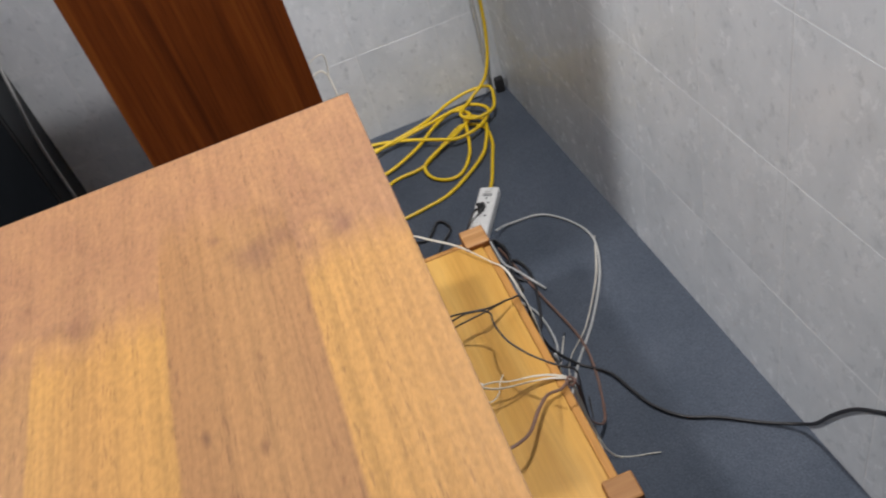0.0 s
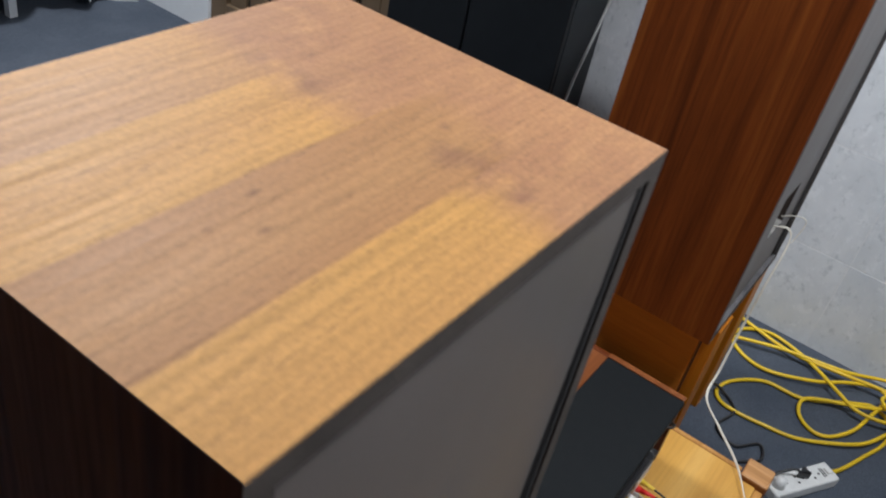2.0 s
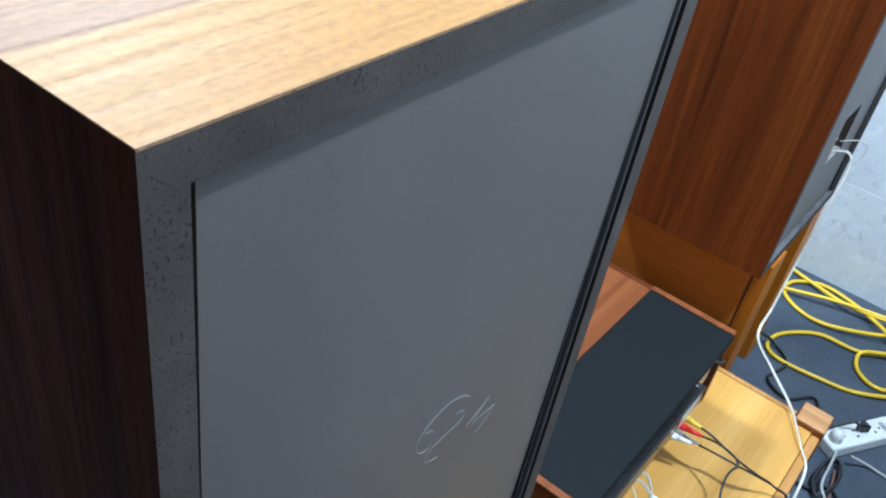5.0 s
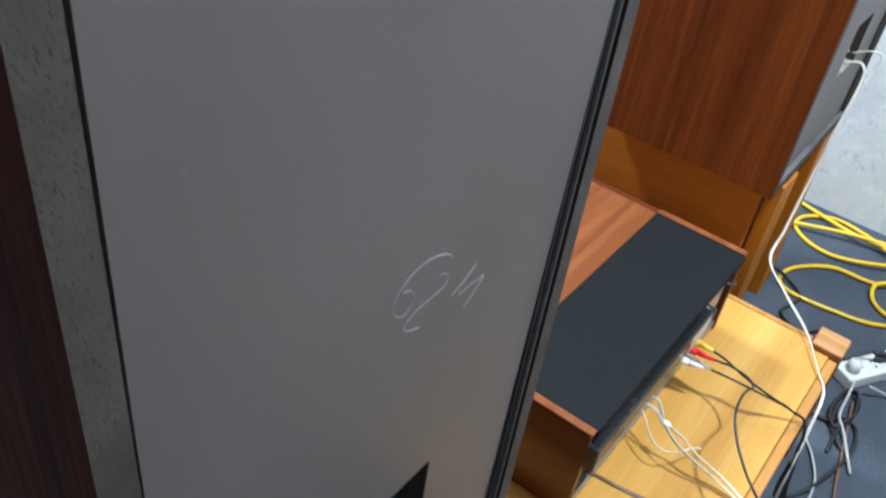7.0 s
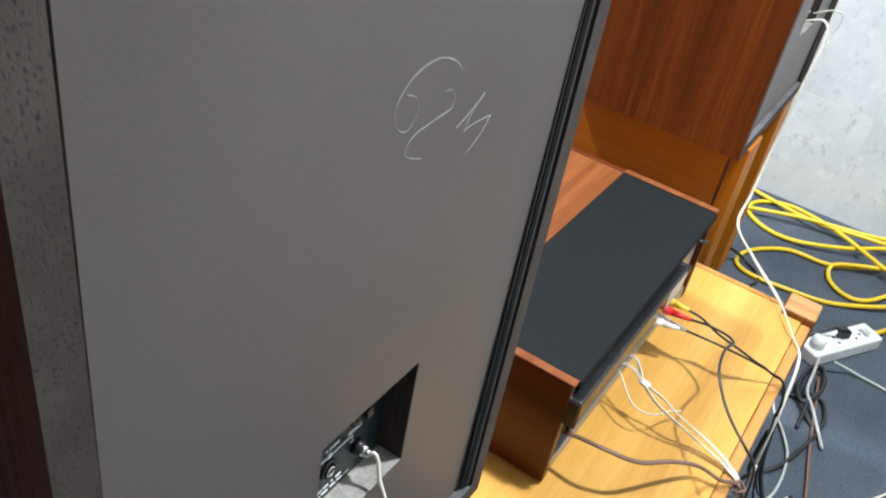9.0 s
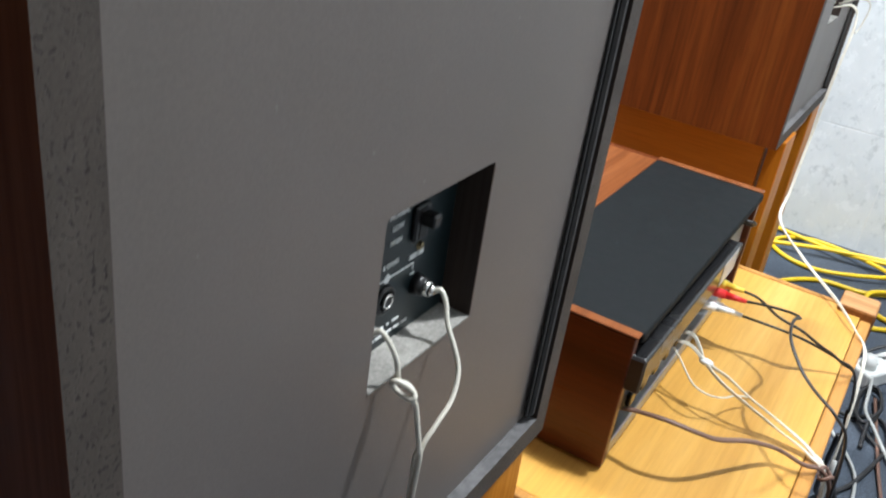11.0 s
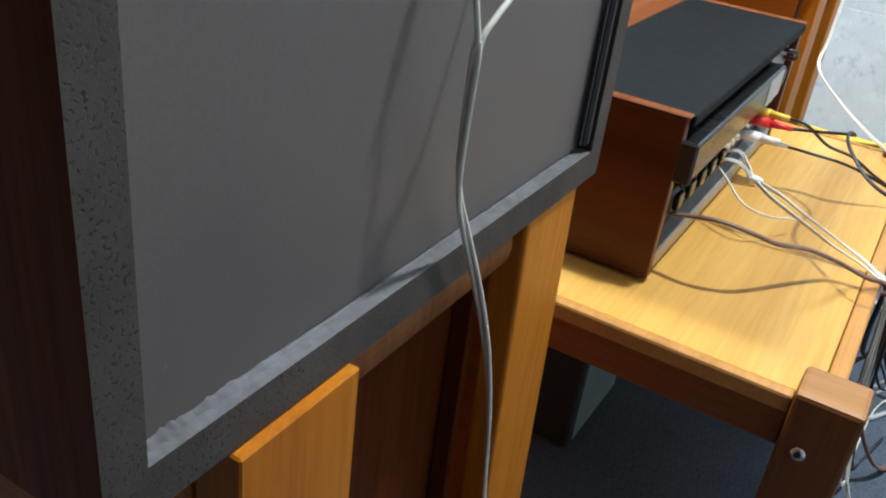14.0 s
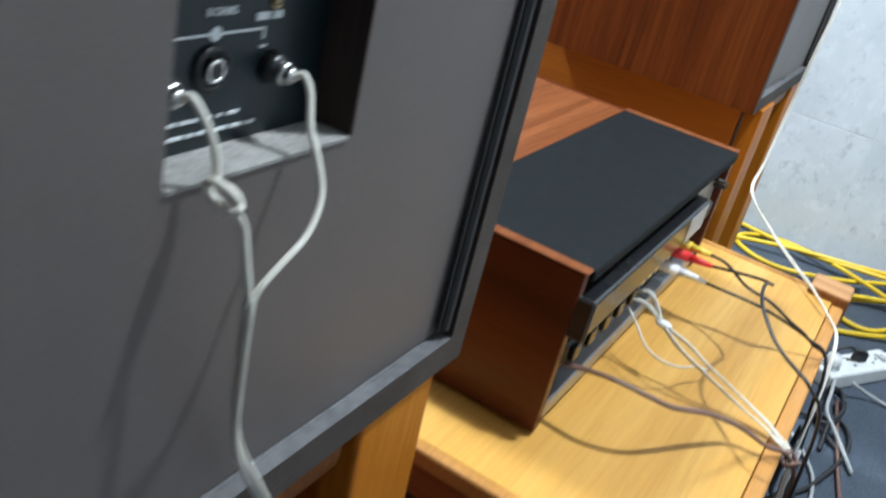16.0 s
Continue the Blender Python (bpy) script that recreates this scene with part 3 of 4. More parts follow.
    part("switch_lever", box(0.2192 + o, 0.2262 + o, PL - 0.0110, PL - 0.0030, 0.2340 + dz, 0.2410 + dz, 0.0008), M_BLACK, sw, "black switch lever")
    for px, pz in ((0.2262, 0.2192), (0.2262, 0.2515), (0.1730, 0.2192)):
        sc = part("plate_screw", cyl((px + o, PL - 0.0018, pz + dz), (px + o, PL, pz + dz), 0.0018, 0.0024, n=14), M_BRASS, s, "small brass screw")
        part("screw_slot", box(px + o - 0.0013, px + o + 0.0013, PL - 0.0020, PL - 0.0017, pz + dz - 0.0003, pz + dz + 0.0003), M_HOLE, sc)
    for tx in (0.176 + o, 0.2275 + o):
        b = cyl((tx, PL - 0.006, 0.1965 + dz), (tx, PL, 0.1965 + dz), 0.0050, 0.0062, 20)
        t = part("terminal", b, M_BLACK, s, "black screw terminal", True)
        b = cyl((tx, PL - 0.0095, 0.1965 + dz), (tx, PL - 0.005, 0.1965 + dz), 0.0038, 0.0044, 18)
        add_cyl(b, (tx, PL - 0.0118, 0.1965 + dz), (tx, PL - 0.0095, 0.1965 + dz), 0.0020, 0.0038, 18)
        part("terminal_screw", b, M_SILVER, t, "domed silver screw head", True)
    jx, jz = 0.1985 + o, 0.1995 + dz
    ring = [(jx + 0.0066 * math.cos(a), PL - 0.0010, jz + 0.0066 * math.sin(a)) for a in [k * math.pi / 10 for k in range(21)]]
    j = part("jack_socket", tube(ring, 0.0014, per=2), M_BLACK, s, "round black jack socket with a raised rim", True)
    ring = [(jx + 0.0034 * math.cos(a), PL - 0.0030, jz + 0.0034 * math.sin(a)) for a in [k * math.pi / 8 for k in range(17)]]
    part("jack_bush", tube(ring, 0.0008, per=2), M_SILVER, j, "thin silver ring", True)
    part("jack_body", cyl((jx, PL - 0.0030, jz), (jx, PL, jz), 0.0036, n=18), M_BLACK, j, "", True)
    part("jack_hole", cyl((jx, PL - 0.0033, jz), (jx, PL - 0.0029, jz), 0.0025, n=16), M_HOLE, j)
    return s


SPZ = 0.425
sp1 = loudspeaker(0, 0, SPZ, "walnut loudspeaker with grey-brown back board, wired, on a wooden stand")
sp2 = copy_thing(sp1, pose(1.232, 0.017, SPZ))
sp2["label"] = "red-brown rosewood loudspeaker with dark back, on a wooden stand"


# handwritten chalk mark on the first loudspeaker only
def strokes():
    b = bmesh.new()
    for line in ([(0.238, 0.887), (0.232, 0.893), (0.222, 0.898), (0.211, 0.900), (0.196, 0.897), (0.186, 0.888), (0.1855, 0.878), (0.191, 0.871), (0.198, 0.870), (0.203, 0.877), (0.200, 0.885), (0.192, 0.889)],
                 [(0.226, 0.880), (0.232, 0.8785), (0.236, 0.873), (0.233, 0.868), (0.223, 0.867), (0.205, 0.865), (0.198, 0.860), (0.200, 0.854), (0.213, 0.848)],
                 [(0.267, 0.866), (0.252, 0.858), (0.243, 0.854)], [(0.2665, 0.8655), (0.257, 0.858), (0.252, 0.849), (0.258, 0.850), (0.278, 0.849)], [(0.279, 0.849), (0.272, 0.841), (0.260, 0.833)]):
        add_tube(b, [(u, 0.0089 - 0.0074 * (v - SPZ) + 0.00022, v - SPZ) for u, v in line], 0.00045, n=5, per=6)
    return b


part("chalk_mark", strokes(), M_CHALK, sp1, "faint white chalk scribble")


# ---------------------------------------------------------------- stands
def stand(x, y, label):
    s = thing("speaker_stand", x, y, 0, label, "stand", "pair of speaker stands")
    h = SPZ
    part("back_board", box(0.055, 0.1285, -0.005, 0.019, 0.0, h - 0.001, 0.001, 1), M_ORANGE, s, "orange varnished board")
    b = box(0.304, 0.376, 0.002, 0.024, 0.0, h, 0.0025, 2)
    for v in b.verts:
        v.co.x += 0.027 * (1 - v.co.z / h)
    part("back_board", b, M_ORANGE, s, "orange varnished board, slightly splayed")
    part("back_panel", box(0.1290, 0.305, 0.040, 0.052, 0.02, h - 0.004), M_DKPANEL, s, "dark brown plywood panel")
    prof = [(0.0065 + 0.008 * (1 - math.cos(a)), h - 0.016 - 0.0155 * math.sin(a)) for a in [k * math.pi / 10 - math.pi / 2 for k in range(11)]]
    prof += [(0.04, h - 0.0315), (0.04, h - 0.0005)]
    part("rail", add_prism(bmesh.new(), prof, "x", 0.1290, 0.296), M_LEG, s, "rounded brown cross rail")
    part("batten", box(0.2965, 0.3035, 0.026, 0.0395, 0.0, h - 0.001, 0.001), M_DKPANEL, s)
    part("side_board", box(0.057, 0.075, 0.0245, 0.360, 0.0, h - 0.0015, 0.0015), M_ORANGE_Y, s, "orange varnished side board")
    part("side_board", box(0.345, 0.365, 0.0305, 0.360, 0.0, h - 0.0015, 0.0015), M_ORANGE_Y, s, "orange varnished side board")
    part("shelf", box(0.0755, 0.344, 0.054, 0.305, 0.05, 0.07), M_DKPANEL, s)
    return s


st1 = stand(0, 0, "orange varnished wooden stand under the wired loudspeaker")
st2 = copy_thing(st1, pose(1.232, 0.017, 0))
st2["label"] = "orange varnished wooden stand under the far loudspeaker"

# ---------------------------------------------------------------- low table
tb = thing("low_table", 0.505, -0.195, 0, "low wooden table with yellow top and brown legs", "table")
TX, TY, TZ = 0.681, 0.62, 0.25
part("tabletop", box(0.013, TX - 0.012, 0.0175, TY - 0.022, TZ - 0.02, TZ, 0.001), M_TABLE, tb, "glossy yellow birch top")
part("back_edge", box(0.0435, TX - 0.0325, 0.001, 0.017, TZ - 0.050, TZ - 0.001, 0.003, 2), M_TRIM, tb, "reddish brown edge rail")
part("front_edge", box(0.068, TX - 0.055, TY - 0.0215, TY, TZ - 0.075, TZ - 0.001, 0.003, 2), M_TRIM, tb)
part("end_lip", box(0.0, 0.0125, 0.034, TY - 0.03, TZ - 0.016, TZ + 0.0015, 0.003, 2), M_TRIM, tb, "pale rounded edge lip")
part("end_lip", box(TX - 0.0115, TX, 0.053, TY - 0.03, TZ - 0.016, TZ + 0.0015, 0.003, 2), M_TRIM, tb, "pale rounded edge lip")
part("apron", box(0.004, 0.024, 0.034, TY - 0.03, TZ - 0.050, TZ - 0.0165, 0.001), M_APRON, tb, "dark red-brown end apron")
part("apron", box(TX - 0.024, TX - 0.004, 0.053, TY - 0.03, TZ - 0.050, TZ - 0.0165, 0.001), M_APRON, tb, "dark red-brown end apron")
for lx, ly, top in ((-0.007, -0.0195, 0.261), (TX - 0.032, -0.002, 0.262), (0.000, TY - 0.03, 0.262), (TX - 0.032, TY - 0.03, 0.262)):
    b = box(lx, lx + (0.050 if lx < 0.1 else 0.056), ly, ly + 0.053, 0.0, top, 0.0045, 2)
    by_normal(b, lambda n: n.z > 0.6, 1)
    leg = part("leg", b, [M_LEG, M_LEGTOP], tb, "square brown leg with paler end grain")
    if ly < 0:
        b = cyl((lx - 0.0025, ly + 0.0355, top - 0.052), (lx + 0.001, ly + 0.0355, top - 0.052), 0.0058, 0.0064, 20)
        bolt = part("bolt", b, M_SILVER, leg, "silver hex bolt head", True)
        part("bolt_socket", cyl((lx - 0.0029, ly + 0.0355, top - 0.052), (lx - 0.0024, ly + 0.0355, top - 0.052), 0.0032, n=6), M_HOLE, bolt)

# ---------------------------------------------------------------- receiver
rc = thing("stereo_receiver", 0.592, -0.010, 0.25, "stereo receiver in walnut case with black metal cover", "receiver")
RW, RD, RH, RZ = 0.490, 0.355, 0.163, 0.009
for fx in (0.05, RW - 0.05):
    for fy in (0.06, RD - 0.06):
        part("foot", cyl((fx, fy, 0), (fx, fy, RZ + 0.002), 0.014, n=16), M_BLACK, rc)
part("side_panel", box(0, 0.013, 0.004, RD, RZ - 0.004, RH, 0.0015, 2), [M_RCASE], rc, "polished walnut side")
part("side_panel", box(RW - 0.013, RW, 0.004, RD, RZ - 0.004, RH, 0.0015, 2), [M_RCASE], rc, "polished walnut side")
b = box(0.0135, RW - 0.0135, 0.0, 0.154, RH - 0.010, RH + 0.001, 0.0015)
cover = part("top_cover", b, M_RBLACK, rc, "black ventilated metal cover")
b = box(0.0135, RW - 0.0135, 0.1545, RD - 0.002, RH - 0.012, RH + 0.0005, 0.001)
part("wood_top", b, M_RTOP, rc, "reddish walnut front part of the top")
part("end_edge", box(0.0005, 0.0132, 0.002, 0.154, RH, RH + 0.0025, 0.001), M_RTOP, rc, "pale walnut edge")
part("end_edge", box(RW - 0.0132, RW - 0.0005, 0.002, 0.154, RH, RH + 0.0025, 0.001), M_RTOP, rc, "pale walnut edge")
part("chassis", box(0.014, RW - 0.014, 0.022, RD - 0.02, RZ, RH - 0.011), M_CHASSIS, rc, "grey metal chassis back")
part("front_panel", box(0.014, RW - 0.014, RD - 0.018, RD - 0.006, RZ, RH - 0.013), M_METAL, rc)
part("bottom_rail", box(0.014, RW - 0.014, 0.006, 0.0215, RZ - 0.002, RZ + 0.016, 0.0015), M_METAL, rc, "grey metal bottom rail")
b = box(0.008, 0.350, -0.010, 0.0215, 0.106, 0.141, 0.003, 2)
bar_ = part("antenna_bar", b, M_RGLOSS, rc, "glossy black aerial bar")
part("end_cap", box(0.002, 0.0075, -0.011, 0.021, 0.104, 0.143, 0.002), M_BLACK, bar_)
part("rating_label", box(0.275, 0.340, -0.0106, -0.0101, 0.109, 0.138), M_LABEL, bar_, "silver rating label")
for k in range(5):
    x = 0.030 + k * 0.036
    b = box(x, x + 0.026, 0.006, 0.0215, 0.058, 0.082, 0.003)
    t = part("push_terminal", b, M_BLACK, rc, "black spring speaker terminal")
    part("tab", box(x + 0.005, x + 0.021, 0.0005, 0.0058, 0.064, 0.080, 0.001), M_RGLOSS, t)
part("terminal_board", box(0.022, 0.212, 0.0195, 0.0218, 0.050, 0.090), M_METAL, rc, "grey terminal strip")
for k in range(6):
    x = 0.235 + k * 0.021
    for z in (0.060, 0.084):
        b = cyl((x, 0.010, z), (x, 0.0215, z), 0.0042, n=12)
        part("phono_jack", b, M_SILVER, rc, "silver phono jack", True)
part("jack_plate", box(0.224, 0.352, 0.0195, 0.0218, 0.046, 0.096), M_BLACK, rc)
b = cyl((0.366, -0.008, 0.122), (0.366, 0.0215, 0.122), 0.0105, n=20)
part("selector_knob", b, M_BLACK, rc, "black round knob", True)
part("cover_plate", box(0.385, 0.472, 0.012, 0.0215, 0.060, 0.148, 0.002), M_METAL, rc, "bluish grey metal plate")
b = tube([(0.425, 0.0215, 0.140), (0.425, 0.002, 0.140), (0.432, -0.004, 0.138), (0.452, -0.004, 0.128), (0.456, 0.002, 0.124), (0.456, 0.0215, 0.124)], 0.0026)
part("wire_hook", b, M_BLACK, rc, "black bent cord hook", True)
for x, z in ((0.245, 0.036), (0.30, 0.036), (0.38, 0.040), (0.405, 0.045), (0.03, 0.040), (0.46, 0.04)):
    part("screw", cyl((x, 0.0195, z), (x, 0.0222, z), 0.0035, n=10), M_SILVER, rc)
part("fuse_cap", cyl((0.376, 0.004, 0.070), (0.376, 0.0215, 0.070), 0.010, n=16), M_BLACK, rc, "", True)


# ---------------------------------------------------------------- cables and plugs
def cable(name, ctrl, r, mat, label, category="cable", **kw):
    return tagged(obj(name, tube(ctrl, r, **kw), mat, None, "", True), label, category)


def phono_plug(a, b_, mat, label):
    a, b_ = Vector(a), Vector(b_)
    p = tagged(new("phono_plug"), label, "plug", "phono plugs on the receiver")
    mid = a.lerp(b_, 0.55)
    part("collar", cyl(a, a.lerp(b_, 0.12), 0.0052, n=14), M_SILVER, p, "silver collar", True)
    part("grip", cyl(a.lerp(b_, 0.10), mid, 0.0062, 0.0058, 14), mat, p, "", True)
    part("strain_relief", cyl(mid, b_, 0.0050, 0.0026, 12), mat, p, "", True)
    return p


phono_plug((0.930, 0.008, 0.333), (0.927, -0.043, 0.336), M_YELPLUG, "yellow phono plug in the receiver's back")
phono_plug((0.912, 0.008, 0.328), (0.922, -0.050, 0.326), M_RED, "red phono plug in the receiver's back")
phono_plug((0.918, 0.008, 0.308), (0.926, -0.050, 0.303), M_WHITEPL, "white phono plug in the receiver's back")
phono_plug((0.898, 0.008, 0.312), (0.912, -0.042, 0.311), M_WHITEPL, "white phono plug in the receiver's back")
cable("signal_cable", [(0.922, -0.048, 0.326), (0.922, -0.075, 0.331), (0.905, -0.104, 0.342), (0.884, -0.117, 0.350), (0.858, -0.114, 0.360), (0.832, -0.114, 0.364), (0.798, -0.121, 0.363), (0.769, -0.140, 0.353), (0.749, -0.156, 0.349), (0.729, -0.171, 0.350), (0.714, -0.188, 0.347), (0.718, -0.206, 0.32), (0.748, -0.216, 0.22), (0.775, -0.226, 0.10), (0.80, -0.240, 0.006), (0.88, -0.262, 0.005)], 0.0018, M_BCABLE, "thin dark signal cable arching over the table's edge")
cable("signal_cable", [(0.927, -0.041, 0.336), (0.926, -0.063, 0.334), (0.938, -0.090, 0.314), (0.934, -0.120, 0.310), (0.951, -0.146, 0.291), (0.967, -0.170, 0.274), (0.977, -0.200, 0.245), (0.970, -0.218, 0.10), (0.99, -0.245, 0.006), (1.06, -0.285, 0.004)], 0.0018, M_BCABLE, "thin black signal cable running over the table's edge")
cable("signal_cable", [(0.926, -0.048, 0.303), (0.932, -0.080, 0.301), (0.938, -0.115, 0.298), (0.955, -0.148, 0.285), (0.972, -0.176, 0.268), (0.986, -0.202, 0.235), (0.978, -0.222, 0.08), (1.01, -0.25, 0.005)], 0.0017, M_BCABLE, "thin black signal cable running over the table's edge")
# speaker leads from the receiver, knotted and tied at the table's edge
cable("speaker_lead", [(0.790, 0.004, 0.318), (0.788, -0.020, 0.330), (0.780, -0.036, 0.320), (0.774, -0.047, 0.311), (0.776, -0.075, 0.302), (0.772, -0.102, 0.292), (0.778, -0.145, 0.272), (0.772, -0.182, 0.258), (0.757, -0.203, 0.240), (0.744, -0.214, 0.12), (0.76, -0.235, 0.006), (0.955, -0.251, 0.005), (1.055, -0.336, 0.005), (1.18, -0.418, 0.005), (1.30, -0.47, 0.005)], 0.0011, M_WCABLE, "cream twin-core speaker lead across the table", twin=True)
cable("speaker_lead", [(0.778, 0.004, 0.318), (0.777, -0.024, 0.322), (0.772, -0.045, 0.312), (0.763, -0.070, 0.301), (0.764, -0.100, 0.288), (0.772, -0.140, 0.268), (0.768, -0.180, 0.256), (0.759, -0.204, 0.235), (0.752, -0.222, 0.10), (0.73, -0.25, 0.006), (0.70, -0.33, 0.005)], 0.0011, M_WCABLE, "cream twin-core speaker lead across the table", twin=True)
cable("speaker_lead", [(0.785, 0.004, 0.316), (0.768, -0.020, 0.305), (0.753, -0.042, 0.292), (0.752, -0.060, 0.286), (0.768, -0.076, 0.279), (0.795, -0.087, 0.272), (0.812, -0.098, 0.266)], 0.0011, M_WCABLE, "single cream wire looping above the tabletop")
b = bmesh.new()
bmesh.ops.create_icosphere(b, subdivisions=2, radius=0.0055, matrix=Matrix.Translation((0.774, -0.047, 0.311)) @ Matrix.Diagonal((1, 1.6, 0.75, 1)))
tagged(obj("wire_knot", b, M_WHITEPL, None, "", True), "white taped joint in the speaker leads", "knot")
cable("mains_cable", [(0.625, 0.008, 0.308), (0.630, -0.016, 0.312), (0.629, -0.048, 0.318), (0.640, -0.079, 0.312), (0.660, -0.098, 0.301), (0.697, -0.123, 0.289), (0.730, -0.150, 0.272), (0.738, -0.178, 0.262), (0.754, -0.198, 0.253), (0.760, -0.214, 0.22), (0.77, -0.222, 0.10), (0.82, -0.27, 0.006), (1.00, -0.31, 0.005), (1.20, -0.28, 0.006), (1.38, -0.25, 0.01)], 0.0022, M_BRCABLE, "brown mains cable crossing above the tabletop", flat=1.5)
cable("cable_tie", [(0.755 + 0.009 * math.cos(a), -0.2035 + 0.007 * math.sin(a), 0.250 + 0.004 * math.sin(2 * a)) for a in [k * math.pi / 4 for k in range(9)]], 0.0022, M_BRCABLE, "brown wire tie round the leads", "tie", per=4)
# lead of the far loudspeaker
cable("speaker_lead", [(1.402, 0.026, 0.618), (1.403, -0.002, 0.626), (1.395, -0.014, 0.600), (1.355, -0.014, 0.520), (1.325, -0.014, 0.430), (1.270, -0.018, 0.362), (1.215, -0.024, 0.330), (1.202, -0.070, 0.292), (1.180, -0.117, 0.268), (1.154, -0.140, 0.264), (1.122, -0.160, 0.262), (1.096, -0.178, 0.257), (1.070, -0.1985, 0.245), (1.000, -0.206, 0.222), (0.960, -0.210, 0.18), (0.950, -0.215, 0.09), (0.97, -0.235, 0.006), (1.05, -0.28, 0.005)], 0.0012, M_WCABLE, "cream speaker lead hanging from the far loudspeaker", twin=True)
cable("speaker_lead", [(1.4535, 0.026, 0.618), (1.455, -0.004, 0.632), (1.462, -0.020, 0.622), (1.446, -0.014, 0.582), (1.41, -0.012, 0.60)], 0.0013, M_WCABLE, "cream wire end at the far loudspeaker's terminals")
# lead of the near loudspeaker: two cores, a knot, then one twin lead
R_, U_, N_ = Vector((0.49, -0.87, 0)), Vector((0.35, 0.20, 0.92)), Vector((-0.80, -0.45, 0.40))
KNOT = Vector((0.1752, -0.0030, 0.5930))
core = [(0.1715, 0.0145, 0.6185), (0.1722, 0.0115, 0.6205), (0.1730, 0.0070, 0.6165), (0.1745, 0.0025, 0.6075)]
A_, B_ = R_ * 0.87 - U_ * 0.50, R_ * 0.50 + U_ * 0.87
for k in range(13):
    a = radians(135 - k * 43)
    core.append(tuple(KNOT + A_ * (0.0064 * math.cos(a)) + B_ * (0.0027 * math.sin(a)) + N_ * (0.0015 * math.cos(a * 1.5) + 0.0002 * k)))
core += [(0.1795, -0.0085, 0.583), (0.1805, -0.0105, 0.571), (0.1820, -0.0120, 0.559), (0.1830, -0.0120, 0.547)]
cable("speaker_lead", core, 0.0014, M_WCABLE, "cream wire knotted below the terminal opening")
cable("speaker_lead", [(0.223, 0.0145, 0.6185), (0.2243, 0.0115, 0.6200), (0.2240, 0.0075, 0.6150), (0.2205, 0.0025, 0.6050), (0.2185, -0.0045, 0.5950), (0.2150, -0.0105, 0.5850), (0.2055, -0.0140, 0.5750), (0.1930, -0.0140, 0.567), (0.1845, -0.0130, 0.559), (0.1830, -0.0120, 0.547)], 0.0014, M_WCABLE, "cream wire looping out of the terminal opening")
cable("speaker_lead", [(0.1825, -0.0122, 0.558), (0.183, -0.0115, 0.546), (0.1898, -0.0075, 0.5033), (0.1961, -0.0062, 0.4811), (0.2062, -0.0062, 0.4609), (0.2174, -0.0062, 0.4402), (0.2307, -0.0062, 0.4154), (0.2464, -0.0062, 0.3834), (0.2598, -0.0062, 0.3514), (0.2745, -0.0062, 0.3048), (0.2878, -0.0062, 0.2425), (0.2989, -0.0062, 0.1913), (0.292, -0.02, 0.12), (0.30, -0.05, 0.006), (0.42, -0.12, 0.005), (0.62, -0.20, 0.005)], 0.0014, M_WCABLE, "cream twin-core lead hanging down the loudspeaker's back", twin=True)
# loose cables on the floor
cable("floor_cable", [(1.42, -0.262, 0.03), (1.45, -0.31, 0.006), (1.432, -0.40, 0.004), (1.32, -0.463, 0.004), (1.20, -0.437, 0.004), (1.067, -0.358, 0.004), (0.968, -0.278, 0.004), (0.90, -0.235, 0.01), (0.86, -0.216, 0.08), (0.862, -0.210, 0.20)], 0.0030, M_GCABLE, "pale grey cable looping over the carpet")
cable("floor_cable", [(0.985, -0.206, 0.20), (0.985, -0.226, 0.08), (0.968, -0.275, 0.006), (0.913, -0.325, 0.006), (0.855, -0.345, 0.006), (0.800, -0.366, 0.006), (0.750, -0.408, 0.006), (0.720, -0.462, 0.006), (0.675, -0.525, 0.006), (0.635, -0.575, 0.02), (0.60, -0.588, 0.06), (0.565, -0.590, 0.13), (0.52, -0.592, 0.205), (0.48, -0.595, 0.25), (0.44, -0.597, 0.285), (0.38, -0.600, 0.30), (0.20, -0.606, 0.28), (0.0, -0.61, 0.30)], 0.0036, M_BCABLE, "black cable running over the carpet to the tiled wall")
cable("floor_cable", [(1.29, -0.185, 0.012), (1.30, -0.228, 0.006), (1.328, -0.250, 0.006), (1.318, -0.274, 0.006), (1.275, -0.286, 0.006), (1.222, -0.282, 0.006), (1.16, -0.267, 0.006), (1.10, -0.246, 0.006), (1.06, -0.216, 0.006), (1.03, -0.208, 0.05), (1.00, -0.207, 0.15)], 0.0036, M_BCABLE, "black cable curled on the carpet under the table's edge")
cable("floor_cable", [(1.30, -0.185, 0.006), (1.233, -0.205, 0.006), (1.196, -0.230, 0.006), (1.134, -0.256, 0.006), (1.04, -0.258, 0.006), (0.985, -0.232, 0.006), (0.94, -0.215, 0.08)], 0.0026, M_GCABLE, "pale grey cable looping over the carpet")
cable("floor_cable", [(1.62, 0.03, 0.05), (1.66, -0.01, 0.012), (1.62, -0.06, 0.006), (1.54, -0.045, 0.006), (1.51, -0.10, 0.006), (1.56, -0.145, 0.006), (1.515, -0.165, 0.006), (1.46, -0.12, 0.006), (1.40, -0.10, 0.006), (1.32, -0.06, 0.006)], 0.0036, M_BCABLE, "black cable curled on the carpet behind the stand")
